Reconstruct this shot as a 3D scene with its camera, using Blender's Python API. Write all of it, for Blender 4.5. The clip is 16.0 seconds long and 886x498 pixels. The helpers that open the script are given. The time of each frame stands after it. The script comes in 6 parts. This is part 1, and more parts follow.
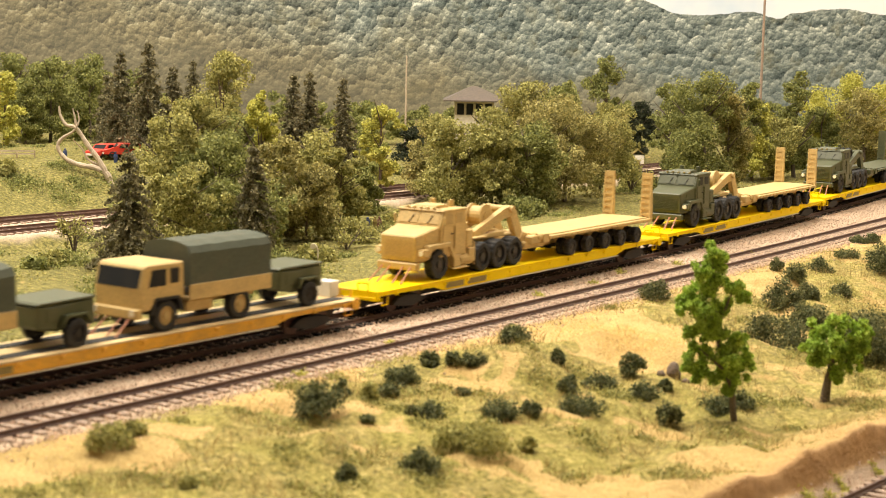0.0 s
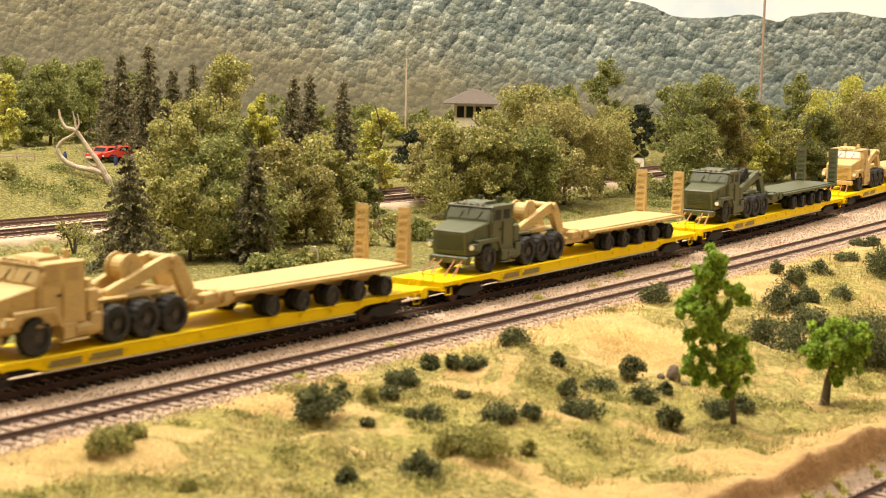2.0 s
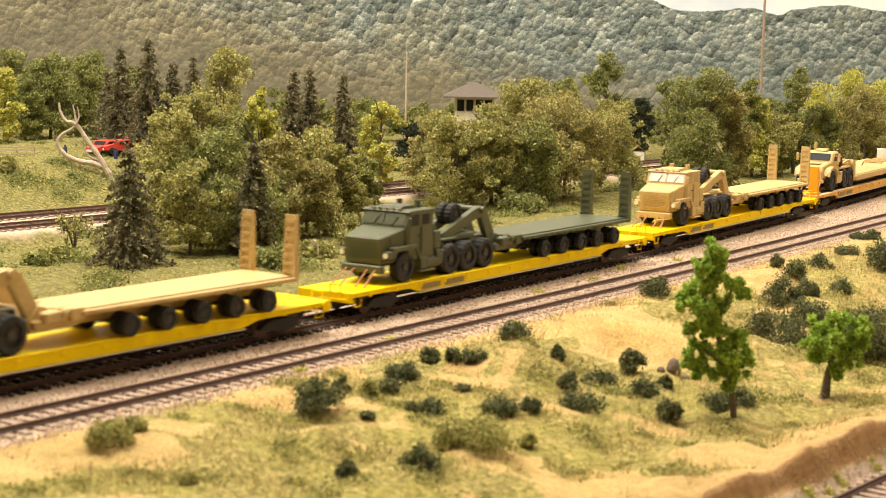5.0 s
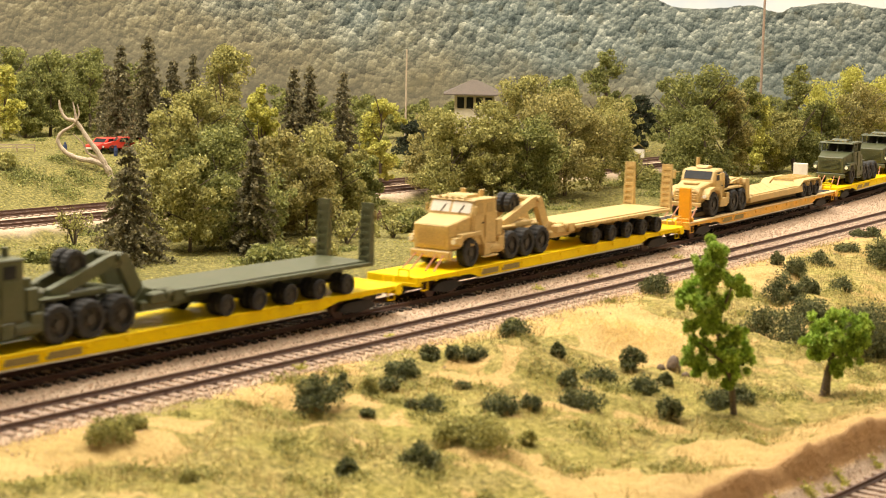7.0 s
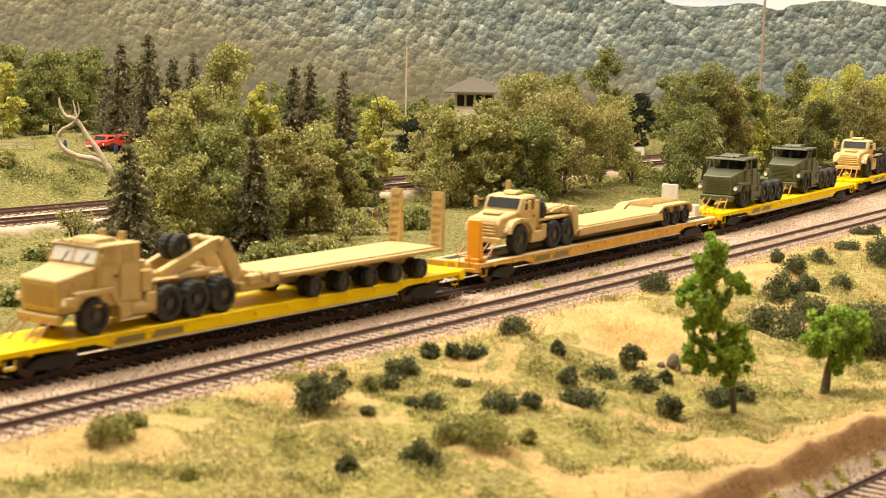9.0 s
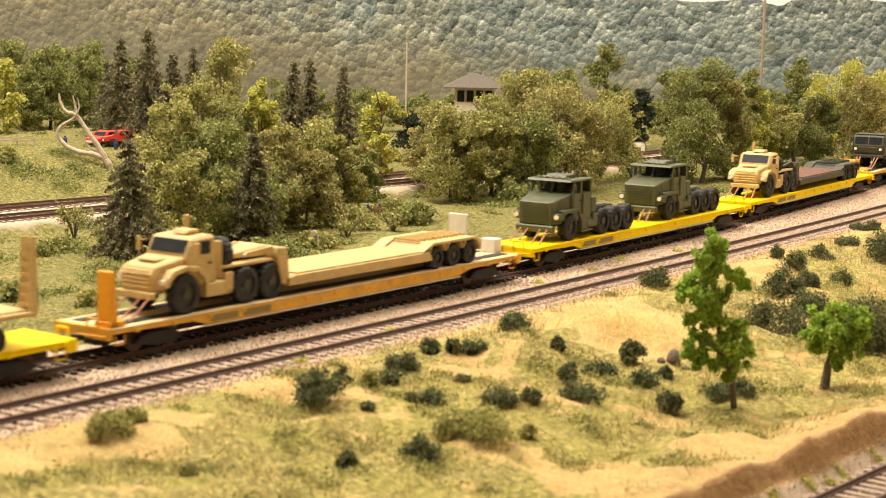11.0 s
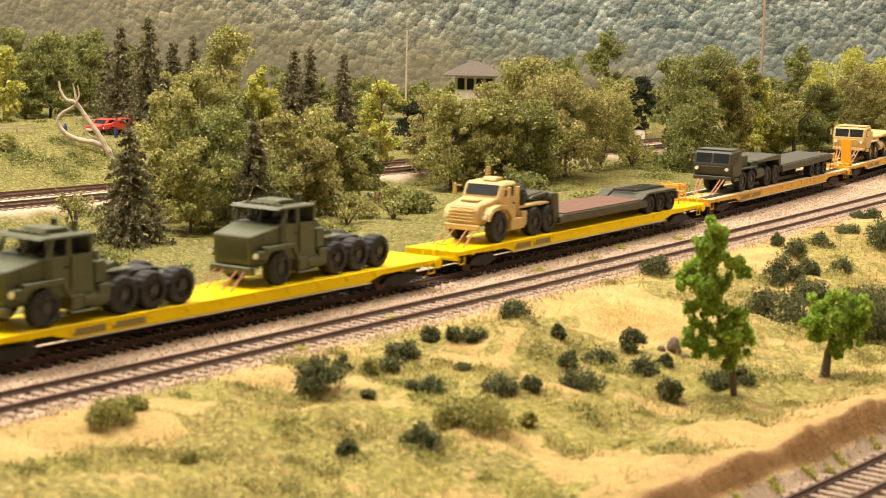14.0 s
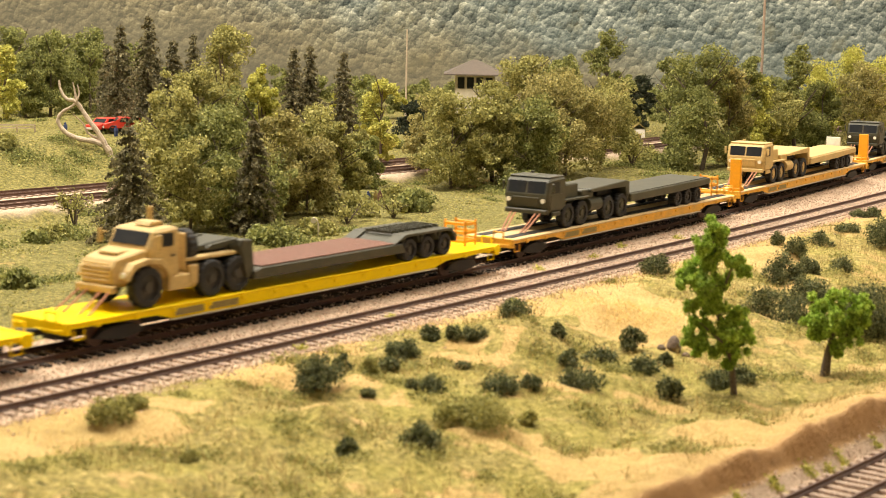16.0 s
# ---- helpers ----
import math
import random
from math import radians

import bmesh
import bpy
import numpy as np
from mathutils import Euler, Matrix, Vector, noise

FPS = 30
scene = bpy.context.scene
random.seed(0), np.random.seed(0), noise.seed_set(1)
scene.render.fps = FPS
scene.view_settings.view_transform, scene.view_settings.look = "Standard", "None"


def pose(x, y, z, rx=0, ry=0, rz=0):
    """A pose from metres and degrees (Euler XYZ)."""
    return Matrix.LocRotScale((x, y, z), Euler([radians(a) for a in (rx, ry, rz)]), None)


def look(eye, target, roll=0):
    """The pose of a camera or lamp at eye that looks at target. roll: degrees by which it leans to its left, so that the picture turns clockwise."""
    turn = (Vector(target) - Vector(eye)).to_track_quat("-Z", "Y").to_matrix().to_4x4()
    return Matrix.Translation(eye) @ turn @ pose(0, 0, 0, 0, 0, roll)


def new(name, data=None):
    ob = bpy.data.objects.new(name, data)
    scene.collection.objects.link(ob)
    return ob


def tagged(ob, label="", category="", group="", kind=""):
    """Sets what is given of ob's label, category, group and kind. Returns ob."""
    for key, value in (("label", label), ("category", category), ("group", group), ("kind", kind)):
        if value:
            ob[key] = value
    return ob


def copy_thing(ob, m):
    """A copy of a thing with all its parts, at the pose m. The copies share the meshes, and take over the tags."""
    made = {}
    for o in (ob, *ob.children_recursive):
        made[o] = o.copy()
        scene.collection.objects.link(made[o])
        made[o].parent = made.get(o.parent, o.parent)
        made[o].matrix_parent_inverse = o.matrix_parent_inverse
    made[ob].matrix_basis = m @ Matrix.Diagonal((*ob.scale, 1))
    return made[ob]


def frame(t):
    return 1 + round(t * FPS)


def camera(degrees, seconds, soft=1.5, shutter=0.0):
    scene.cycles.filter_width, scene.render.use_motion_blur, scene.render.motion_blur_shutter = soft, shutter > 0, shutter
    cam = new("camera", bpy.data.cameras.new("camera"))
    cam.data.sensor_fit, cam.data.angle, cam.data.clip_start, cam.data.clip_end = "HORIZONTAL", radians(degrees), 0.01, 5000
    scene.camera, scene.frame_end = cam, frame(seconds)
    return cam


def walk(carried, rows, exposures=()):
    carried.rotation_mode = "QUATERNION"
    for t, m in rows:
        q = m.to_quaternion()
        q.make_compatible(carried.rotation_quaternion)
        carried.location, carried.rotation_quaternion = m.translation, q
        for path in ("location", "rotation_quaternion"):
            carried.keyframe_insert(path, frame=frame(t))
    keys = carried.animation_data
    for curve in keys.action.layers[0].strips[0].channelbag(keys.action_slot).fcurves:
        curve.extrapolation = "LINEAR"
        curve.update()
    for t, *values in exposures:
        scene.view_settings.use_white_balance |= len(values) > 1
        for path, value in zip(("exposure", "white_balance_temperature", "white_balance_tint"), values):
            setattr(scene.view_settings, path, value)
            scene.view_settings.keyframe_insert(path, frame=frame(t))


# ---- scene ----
cam = camera(29.30, 16.0, 0.8, 0.5)
cam.data.dof.use_dof = True
cam.data.dof.focus_distance = 1.5
cam.data.dof.aperture_fstop = 36
EYE = (0.0, 0.0, 0.1376)
# seconds and downward tilt in degrees: the hand that holds the camera sinks a little
TILT = ((0, 7.229), (0.5, 7.171), (1, 7.133), (2, 7.133), (2.5, 7.171), (3, 7.229), (3.5, 7.267), (4, 7.286), (4.2, 7.30), (6.3, 7.43), (6.5, 7.439),
        (7, 7.439), (7.5, 7.458), (8, 7.496), (8.5, 7.496), (9, 7.515), (9.2, 7.53), (11.3, 7.74), (11.5, 7.84), (12, 8.050), (12.5, 8.069),
        (13, 8.050), (13.5, 8.069), (14, 8.069), (15, 8.069), (15.5, 8.107), (16, 8.107))
walk(cam, [(t, look(EYE, (0, math.cos(radians(a)), EYE[2] - math.sin(radians(a))), 1.215)) for t, a in TILT])

# ---- light: the layout room's ceiling panels ----
world = bpy.data.worlds.new("room_air")
world.use_nodes = True
world.node_tree.nodes["Background"].inputs[0].default_value = (1.0, 0.93, 0.82, 1)
world.node_tree.nodes["Background"].inputs[1].default_value = 0.05
scene.world = world
scene.view_settings.exposure = 0.1


def ceiling_lamp(name, x, y, z, sx, sy, watts, colour):
    d = bpy.data.lights.new(name, "AREA")
    d.shape, d.size, d.size_y, d.energy, d.color = "RECTANGLE", sx, sy, watts, colour
    new(name, d).matrix_world = look((x, y, z), (x + 0.001, y, z - 1))


WARM = (1.0, 0.91, 0.76)
ceiling_lamp("ceiling_lamp", -0.75, 0.95, 1.48, 0.6, 1.2, 50, WARM)
ceiling_lamp("ceiling_lamp", 0.65, 1.0, 1.48, 0.6, 1.2, 19, WARM)
ceiling_lamp("ceiling_lamp", -0.55, 2.1, 1.48, 0.6, 0.9, 17, WARM)
ceiling_lamp("ceiling_lamp", 0.65, 2.1, 1.48, 0.6, 0.9, 17, WARM)


# ---- the lie of the land ----
S = 1 / 87.1                      # H0 modelling scale
DECK = 0.0128                     # flat-car deck above the rail heads (z = 0)
HEAD, BEND, START = 0.9901, 0.1284, 0.8875
RAD = 1 / BEND
CX, CY = -math.sin(HEAD) * RAD, START + math.cos(HEAD) * RAD


def on_line(s, l):
    """Place s metres along the main line, l metres to the left of its centre."""
    a = HEAD + BEND * s
    return CX + np.sin(a) * (RAD - l), CY - np.cos(a) * (RAD - l)


def to_line(x, y):
    return (np.arctan2(x - CX, CY - y) - HEAD) / BEND, RAD - np.hypot(x - CX, y - CY)


def siding_l(s):
    return -0.0508 - 0.0362 * np.maximum(s + 0.2, 0) ** 2


def lower_l(s):
    return -0.2857 - 0.07 * (s + 0.19)


REAR_P, REAR_D = (-0.317, 1.205), (0.637, 0.771)     # the line behind: a point and its direction


def rear_uv(x, y):
    dx, dy = x - REAR_P[0], y - REAR_P[1]
    return dx * REAR_D[0] + dy * REAR_D[1], -dx * REAR_D[1] + dy * REAR_D[0]


def rear_gap(v):
    """Metres from the nearer centre line of the two far tracks; 0 between them."""
    return np.maximum(np.abs(v + 0.0254) - 0.0254, 0)


def step(a, b, v):
    k = np.clip((v - a) / (b - a), 0, 1)
    return k * k * (3 - 2 * k)


WAVES = np.random.RandomState(5).rand(40, 3)


def rough(x, y, size, n0=0, n=10):
    """Smooth random height, about -1 to 1, with bumps of the given size."""
    v = 0 * x
    for a, p, k in WAVES[n0:n0 + n]:
        w = 6.283 / size * (0.6 + 0.9 * k)
        v = v + np.sin(w * (x * math.cos(6.283 * a) + y * math.sin(6.283 * a)) + 6.283 * p)
    return v / math.sqrt(n) * 0.75


# humps and hollows of the dry slope: x, y, height, radius
MOUNDS = ((0.012, 0.72, 0.003, 0.03), (0.030, 0.742, 0.0085, 0.027), (0.10, 0.90, 0.005, 0.05), (-0.039, 0.587, 0.0045, 0.011),
          (0.16, 0.80, 0.004, 0.04), (0.22, 0.92, 0.005, 0.05), (0.048, 0.662, 0.0035, 0.014), (0.066, 0.684, 0.0035, 0.014),
          (-0.103, 0.563, 0.003, 0.012), (0.018, 0.61, 0.003, 0.02), (0.082, 0.80, 0.003, 0.03))
# bare sand and close turf on the slope: x, y and two half widths
SAND = ((-0.138, 0.552, 0.036, 0.034), (-0.104, 0.560, 0.016, 0.008), (-0.094, 0.580, 0.010, 0.008), (-0.073, 0.648, 0.016, 0.013),
        (-0.039, 0.587, 0.011, 0.006), (0.038, 0.597, 0.028, 0.010), (0.0287, 0.705, 0.004, 0.018), (0.083, 0.805, 0.042, 0.048),
        (0.048, 0.662, 0.022, 0.006), (0.118, 0.628, 0.026, 0.016), (0.055, 0.570, 0.022, 0.015), (0.172, 0.985, 0.034, 0.06),
        (0.012, 0.690, 0.022, 0.006), (-0.045, 0.632, 0.014, 0.010))
TURF = ((0.017, 0.612, 0.030, 0.016), (-0.045, 0.562, 0.050, 0.022), (-0.016, 0.700, 0.013, 0.035), (0.075, 0.637, 0.024, 0.016),
        (0.140, 0.712, 0.042, 0.022), (-0.085, 0.608, 0.034, 0.018), (-0.105, 0.532, 0.030, 0.012), (0.034, 0.735, 0.026, 0.022),
        (0.10, 0.715, 0.04, 0.02), (-0.010, 0.650, 0.022, 0.014), (0.09, 0.60, 0.02, 0.012))


def slope_turf(x, y):
    """How closely turf covers the dry slope: 0 bare sand, 1 full turf."""
    wx, wy = x + 0.006 * rough(x, y, 0.03, 22), y + 0.006 * rough(x, y, 0.03, 28)
    v = 0.62 + 0.30 * rough(x, y, 0.05, 15) + 0.25 * rough(x, y, 0.018, 2)
    for mx, my, a, b in TURF:
        v = v + 0.7 * np.exp(-(((wx - mx) / a) ** 2 + ((wy - my) / b) ** 2) ** 2)
    for mx, my, a, b in SAND:
        v = v - 1.25 * np.exp(-(((wx - mx) / a) ** 2 + ((wy - my) / b) ** 2) ** 2)
    return v


def ground_z(x, y):
    s, l = to_line(x, y)
    edge = siding_l(s) - 0.024
    d = np.maximum(edge - l, 0)
    front = -0.0030 - 0.018 * step(0, 0.16, d)
    bumps = 0.0022 * rough(x, y, 0.06) + 0.001 * rough(x, y, 0.02, 10)
    for mx, my, h, r in MOUNDS:
        front = front + h * step(0, 0.05, d) * np.exp(-((x - mx) ** 2 + (y - my) ** 2) / r ** 2)
    z = front + bumps * step(0, 0.02, d)
    # the field behind the main line, the line behind it and the grassy rise
    back = -0.009 + 0.003 * rough(x, y, 0.14, 20) + 0.001 * rough(x, y, 0.03, 5)
    z = np.where(l > 0, -0.0030 + (back + 0.0030) * step(0.026, 0.05, l), z)
    u, v = rear_uv(x, y)
    rise = (0.032 + 0.003 * rough(x, y, 0.1, 12)) * step(0.03, 0.15, v) * (1 - 0.8 * step(0.32, 0.6, u))
    z = z + np.where(v > 0.02, rise, 0)
    bed = 1 - step(0.022, 0.036, rear_gap(v))
    z = z * (1 - bed) + -0.0030 * bed
    # the lower line in its cutting
    e = l - lower_l(s)
    lip = 0.0013 * rough(x, y, 0.06, 3) + 0.0004 * rough(x, y, 0.012, 8)
    z = np.where(l < 0, z + 0.005 * np.exp(-((e - 0.027) / 0.022) ** 2), z)
    cut = 1 - step(0.0222, 0.0262, e + lip)
    return z * (1 - cut) + (-0.0314 + 0.0055 * step(0.0145, 0.0225, e)) * cut


# ---- materials ----
def nodes(name):
    m = bpy.data.materials.new(name)
    m.use_nodes = True
    t = m.node_tree
    return m, t, t.nodes["Principled BSDF"]


def add(t, kind, **kw):
    n = t.nodes.new(kind)
    for k, v in kw.items():
        n.inputs[k].default_value = v
    return n


def ramp(t, src, stops):
    r = t.nodes.new("ShaderNodeValToRGB")
    while len(r.color_ramp.elements) < len(stops):
        r.color_ramp.elements.new(0.5)
    for e, (p, c) in zip(r.color_ramp.elements, stops):
        e.position, e.color = p, (*c, 1)
    t.links.new(src, r.inputs[0])
    return r.outputs[0]


def coords(t):
    return t.nodes.new("ShaderNodeTexCoord").outputs["Object"]


def noise_of(t, scale, detail=4, at=None, rough_=0.6):
    n = add(t, "ShaderNodeTexNoise", Scale=scale, Detail=detail, Roughness=rough_)
    t.links.new(at if at is not None else coords(t), n.inputs["Vector"])
    return n.outputs["Fac"]


def mix(t, fac, a, b, kind="MIX"):
    m = t.nodes.new("ShaderNodeMix")
    m.data_type, m.blend_type = "RGBA", kind
    for sock, v in ((m.inputs[0], fac), (m.inputs[6], a), (m.inputs[7], b)):
        if isinstance(v, (tuple, float, int)):
            sock.default_value = (*v, 1) if isinstance(v, tuple) else v
        else:
            t.links.new(v, sock)
    return m.outputs[2]


def bump(t, b, height, dist=0.0004, strength=0.6):
    n = add(t, "ShaderNodeBump", Strength=strength, Distance=dist)
    t.links.new(height, n.inputs["Height"])
    t.links.new(n.outputs[0], b.inputs["Normal"])


def painted(name, colour, rough_=0.55, vary=0.16, metal=0.0, dirt=(0.16, 0.12, 0.07), dirty=0.25):
    """Model paint: brush-scale unevenness, dusty weathering, light relief."""
    m, t, b = nodes(name)
    fine, wide = noise_of(t, 900, 3), noise_of(t, 110, 5)
    c = ramp(t, fine, [(0.3, tuple(v * (1 - vary) for v in colour)), (0.7, tuple(min(1, v * (1 + vary)) for v in colour))])
    c = mix(t, ramp(t, wide, [(0.45, (0, 0, 0)), (0.75, (dirty,) * 3)]), c, dirt)
    t.links.new(c, b.inputs["Base Color"])
    b.inputs["Roughness"].default_value, b.inputs["Metallic"].default_value = rough_, metal
    bump(t, b, fine, 0.00008, 0.4)
    return m


def leaves(name, dark, mid, light):
    """Foliage flakes: every flake has its own tone."""
    m, t, b = nodes(name)
    g = t.nodes.new("ShaderNodeNewGeometry")
    c = ramp(t, g.outputs["Random Per Island"], [(0.0, dark), (0.5, mid), (1.0, light)])
    wide = noise_of(t, 45, 3)
    c = mix(t, ramp(t, wide, [(0.45, (0, 0, 0)), (0.7, (0.35,) * 3)]), c, tuple(v * 0.7 for v in mid))
    t.links.new(c, b.inputs["Base Color"])
    b.inputs["Roughness"].default_value = 0.8
    thin = t.nodes.new("ShaderNodeBsdfTranslucent")
    t.links.new(c, thin.inputs["Color"])
    both = t.nodes.new("ShaderNodeMixShader")
    both.inputs[0].default_value = 0.33
    t.links.new(b.outputs[0], both.inputs[1])
    t.links.new(thin.outputs[0], both.inputs[2])
    t.links.new(both.outputs[0], t.nodes["Material Output"].inputs["Surface"])
    return m


MAT = {
    "tan": painted("desert_tan_paint", (0.58, 0.405, 0.158)),
    "tan_shade": painted("tan_painted_window", (0.47, 0.32, 0.12), 0.5),
    "green": painted("olive_green_paint", (0.075, 0.083, 0.038), 0.45),
    "dark_green": painted("dark_olive_paint", (0.045, 0.043, 0.025), 0.5),
    "yellow": painted("yellow_car_paint", (0.95, 0.66, 0.0), 0.5, 0.07, dirty=0.08),
    "orange": painted("faded_orange_car_paint", (0.80, 0.41, 0.03), 0.5, 0.15, dirty=0.4),
    "deck_tan": painted("worn_deck_boards", (0.66, 0.48, 0.24), 0.7, 0.2),
    "orange_stand": painted("orange_stand_paint", (0.85, 0.36, 0.01), 0.45, 0.06),
    "tyre": painted("tyre_rubber", (0.018, 0.017, 0.017), 0.75, 0.2, dirt=(0.09, 0.075, 0.055), dirty=0.35),
    "rim": painted("dusty_dark_rim", (0.035, 0.031, 0.027), 0.6, 0.2, dirt=(0.12, 0.095, 0.065), dirty=0.5),
    "black": painted("black_running_gear", (0.015, 0.013, 0.012), 0.7, 0.2, dirt=(0.08, 0.05, 0.03)),
    "glass": painted("smoked_window", (0.02, 0.022, 0.026), 0.4, 0.1, dirty=0.1),
    "pale_glass": painted("pale_window", (0.75, 0.70, 0.62), 0.15, 0.05, dirty=0.05),
    "white": painted("white_panel_paint", (0.78, 0.74, 0.66), 0.5, 0.05),
    "grey": painted("grey_stencil_paint", (0.26, 0.19, 0.05), 0.6, 0.2),
    "canvas": painted("olive_canvas", (0.075, 0.085, 0.06), 0.85, 0.15),
    "plank": painted("brown_planking", (0.17, 0.075, 0.052), 0.75, 0.35),
    "chain": painted("rust_pink_chain", (0.50, 0.22, 0.13), 0.6, 0.15),
    "lamp_glass": painted("headlamp_lens", (0.85, 0.80, 0.68), 0.1, 0.02, dirty=0.0),
    "red": painted("red_van_paint", (0.65, 0.05, 0.03), 0.3, 0.08),
    "roof": painted("brown_shingle_roof", (0.12, 0.095, 0.078), 0.8, 0.3),
    "cream": painted("cream_siding", (0.62, 0.55, 0.43), 0.7, 0.1),
    "rail": painted("rusty_rail", (0.10, 0.05, 0.036), 0.55, 0.25),
    "tie": painted("weathered_tie", (0.36, 0.265, 0.205), 0.9, 0.3),
    # black main-line ties, set darker still for the shadow under the cars
    "dark_tie": painted("near_black_tie", (0.030, 0.023, 0.019), 0.9, 0.35),
    "stone": painted("brown_plaster_rock", (0.16, 0.115, 0.085), 0.9, 0.4),
    "wood": painted("grey_bark", (0.13, 0.10, 0.075), 0.9, 0.4),
    "bleached": painted("bleached_deadwood", (0.50, 0.40, 0.30), 0.85, 0.3),
    "blue": painted("blue_enamel", (0.03, 0.05, 0.14), 0.6, 0.1),
    "plaster": painted("room_plaster", (0.42, 0.39, 0.34), 0.9, 0.04, dirty=0.05),
    "leaf_olive": leaves("olive_foliage", (0.165, 0.16, 0.05), (0.39, 0.37, 0.12), (0.62, 0.565, 0.205)),
    "leaf_green": leaves("mid_green_foliage", (0.11, 0.122, 0.038), (0.27, 0.285, 0.085), (0.48, 0.47, 0.16)),
    "leaf_gold": leaves("golden_olive_foliage", (0.16, 0.145, 0.05), (0.38, 0.34, 0.118), (0.60, 0.52, 0.205)),
    "leaf_bright": leaves("yellow_green_foliage", (0.26, 0.26, 0.05), (0.56, 0.54, 0.115), (0.82, 0.77, 0.23)),
    "leaf_dark": leaves("deep_green_and_shade_foliage", (0.015, 0.02, 0.01), (0.04, 0.05, 0.024), (0.09, 0.10, 0.048)),
    "leaf_fresh": leaves("fresh_green_foliage", (0.16, 0.25, 0.03), (0.36, 0.52, 0.065), (0.60, 0.76, 0.15)),
    "leaf_spruce": leaves("spruce_needles", (0.085, 0.077, 0.042), (0.21, 0.186, 0.10), (0.38, 0.33, 0.18)),
    "leaf_sage": leaves("sage_shrub_foliage", (0.045, 0.052, 0.023), (0.135, 0.15, 0.062), (0.30, 0.30, 0.125)),
    "straw": leaves("straw_fibres", (0.20, 0.17, 0.06), (0.45, 0.34, 0.13), (0.66, 0.50, 0.22)),
    "golden": leaves("golden_fibres", (0.72, 0.52, 0.18), (0.84, 0.64, 0.26), (0.92, 0.76, 0.38)),
    "turf": leaves("turf_flock", (0.14, 0.135, 0.03), (0.34, 0.31, 0.075), (0.58, 0.50, 0.16)),
    "pebble": leaves("ballast_stones", (0.37, 0.265, 0.195), (0.67, 0.495, 0.365), (0.88, 0.70, 0.535)),
}


def ground_material():
    m, t, b = nodes("scenic_ground")
    at = coords(t)
    fine, mid, wide = noise_of(t, 1100, 4, at), noise_of(t, 120, 5, at), noise_of(t, 16, 4, at)
    sand = ramp(t, fine, [(0.3, (0.40, 0.25, 0.088)), (0.5, (0.61, 0.415, 0.155)), (0.75, (0.80, 0.585, 0.265))])
    # ochre stains in the sand
    sand = mix(t, ramp(t, noise_of(t, 55, 6, at, 0.7), [(0.45, (0, 0, 0)), (0.68, (0.65,) * 3)]), sand, (0.44, 0.27, 0.085))
    clump = noise_of(t, 380, 5, at, 0.7)
    turf = ramp(t, clump, [(0.3, (0.07, 0.06, 0.016)), (0.45, (0.23, 0.19, 0.047)), (0.57, (0.44, 0.35, 0.10)), (0.70, (0.70, 0.52, 0.215))])
    turf = mix(t, ramp(t, mid, [(0.42, (0, 0, 0)), (0.66, (0.7,) * 3)]), turf, mix(t, 0.5, turf, (0.50, 0.37, 0.14)))
    c = mix(t, ramp(t, wide, [(0.42, (0, 0, 0)), (0.62, (0.28,) * 3)]), sand, turf)
    turf = mix(t, ramp(t, noise_of(t, 34, 4, at), [(0.46, (0, 0, 0)), (0.62, (0.55,) * 3)]), turf, mix(t, 0.5, turf, (0.36, 0.34, 0.045)))
    col = t.nodes.new("ShaderNodeAttribute")
    col.attribute_name = "cover"
    sep = t.nodes.new("ShaderNodeSeparateColor")
    t.links.new(col.outputs["Color"], sep.inputs[0])
    meadow = ramp(t, clump, [(0.3, (0.055, 0.052, 0.013)), (0.47, (0.15, 0.135, 0.032)), (0.6, (0.29, 0.245, 0.066)), (0.74, (0.50, 0.395, 0.14))])
    turf = mix(t, col.outputs["Alpha"], meadow, turf)
    # red: turf everywhere; green: crushed-stone ballast; blue: bare earth
    patchy = t.nodes.new("ShaderNodeMath")
    patchy.operation = "MULTIPLY_ADD"
    patchy.inputs[1].default_value = 1.1
    t.links.new(mid, patchy.inputs[0])
    t.links.new(sep.outputs[0], patchy.inputs[2])
    c = mix(t, ramp(t, patchy.outputs[0], [(0.86, (0, 0, 0)), (1.06, (1, 1, 1))]), c, turf)
    stone = ramp(t, noise_of(t, 2200, 2, at), [(0.3, (0.34, 0.24, 0.17)), (0.5, (0.58, 0.43, 0.305)), (0.7, (0.78, 0.61, 0.455))])
    c = mix(t, sep.outputs[1], c, stone)
    earth = ramp(t, mid, [(0.3, (0.38, 0.215, 0.09)), (0.7, (0.56, 0.335, 0.15))])
    c = mix(t, sep.outputs[2], c, earth)
    t.links.new(c, b.inputs["Base Color"])
    b.inputs["Roughness"].default_value = 0.95
    bump(t, b, clump, 0.0022, 0.9)
    return m


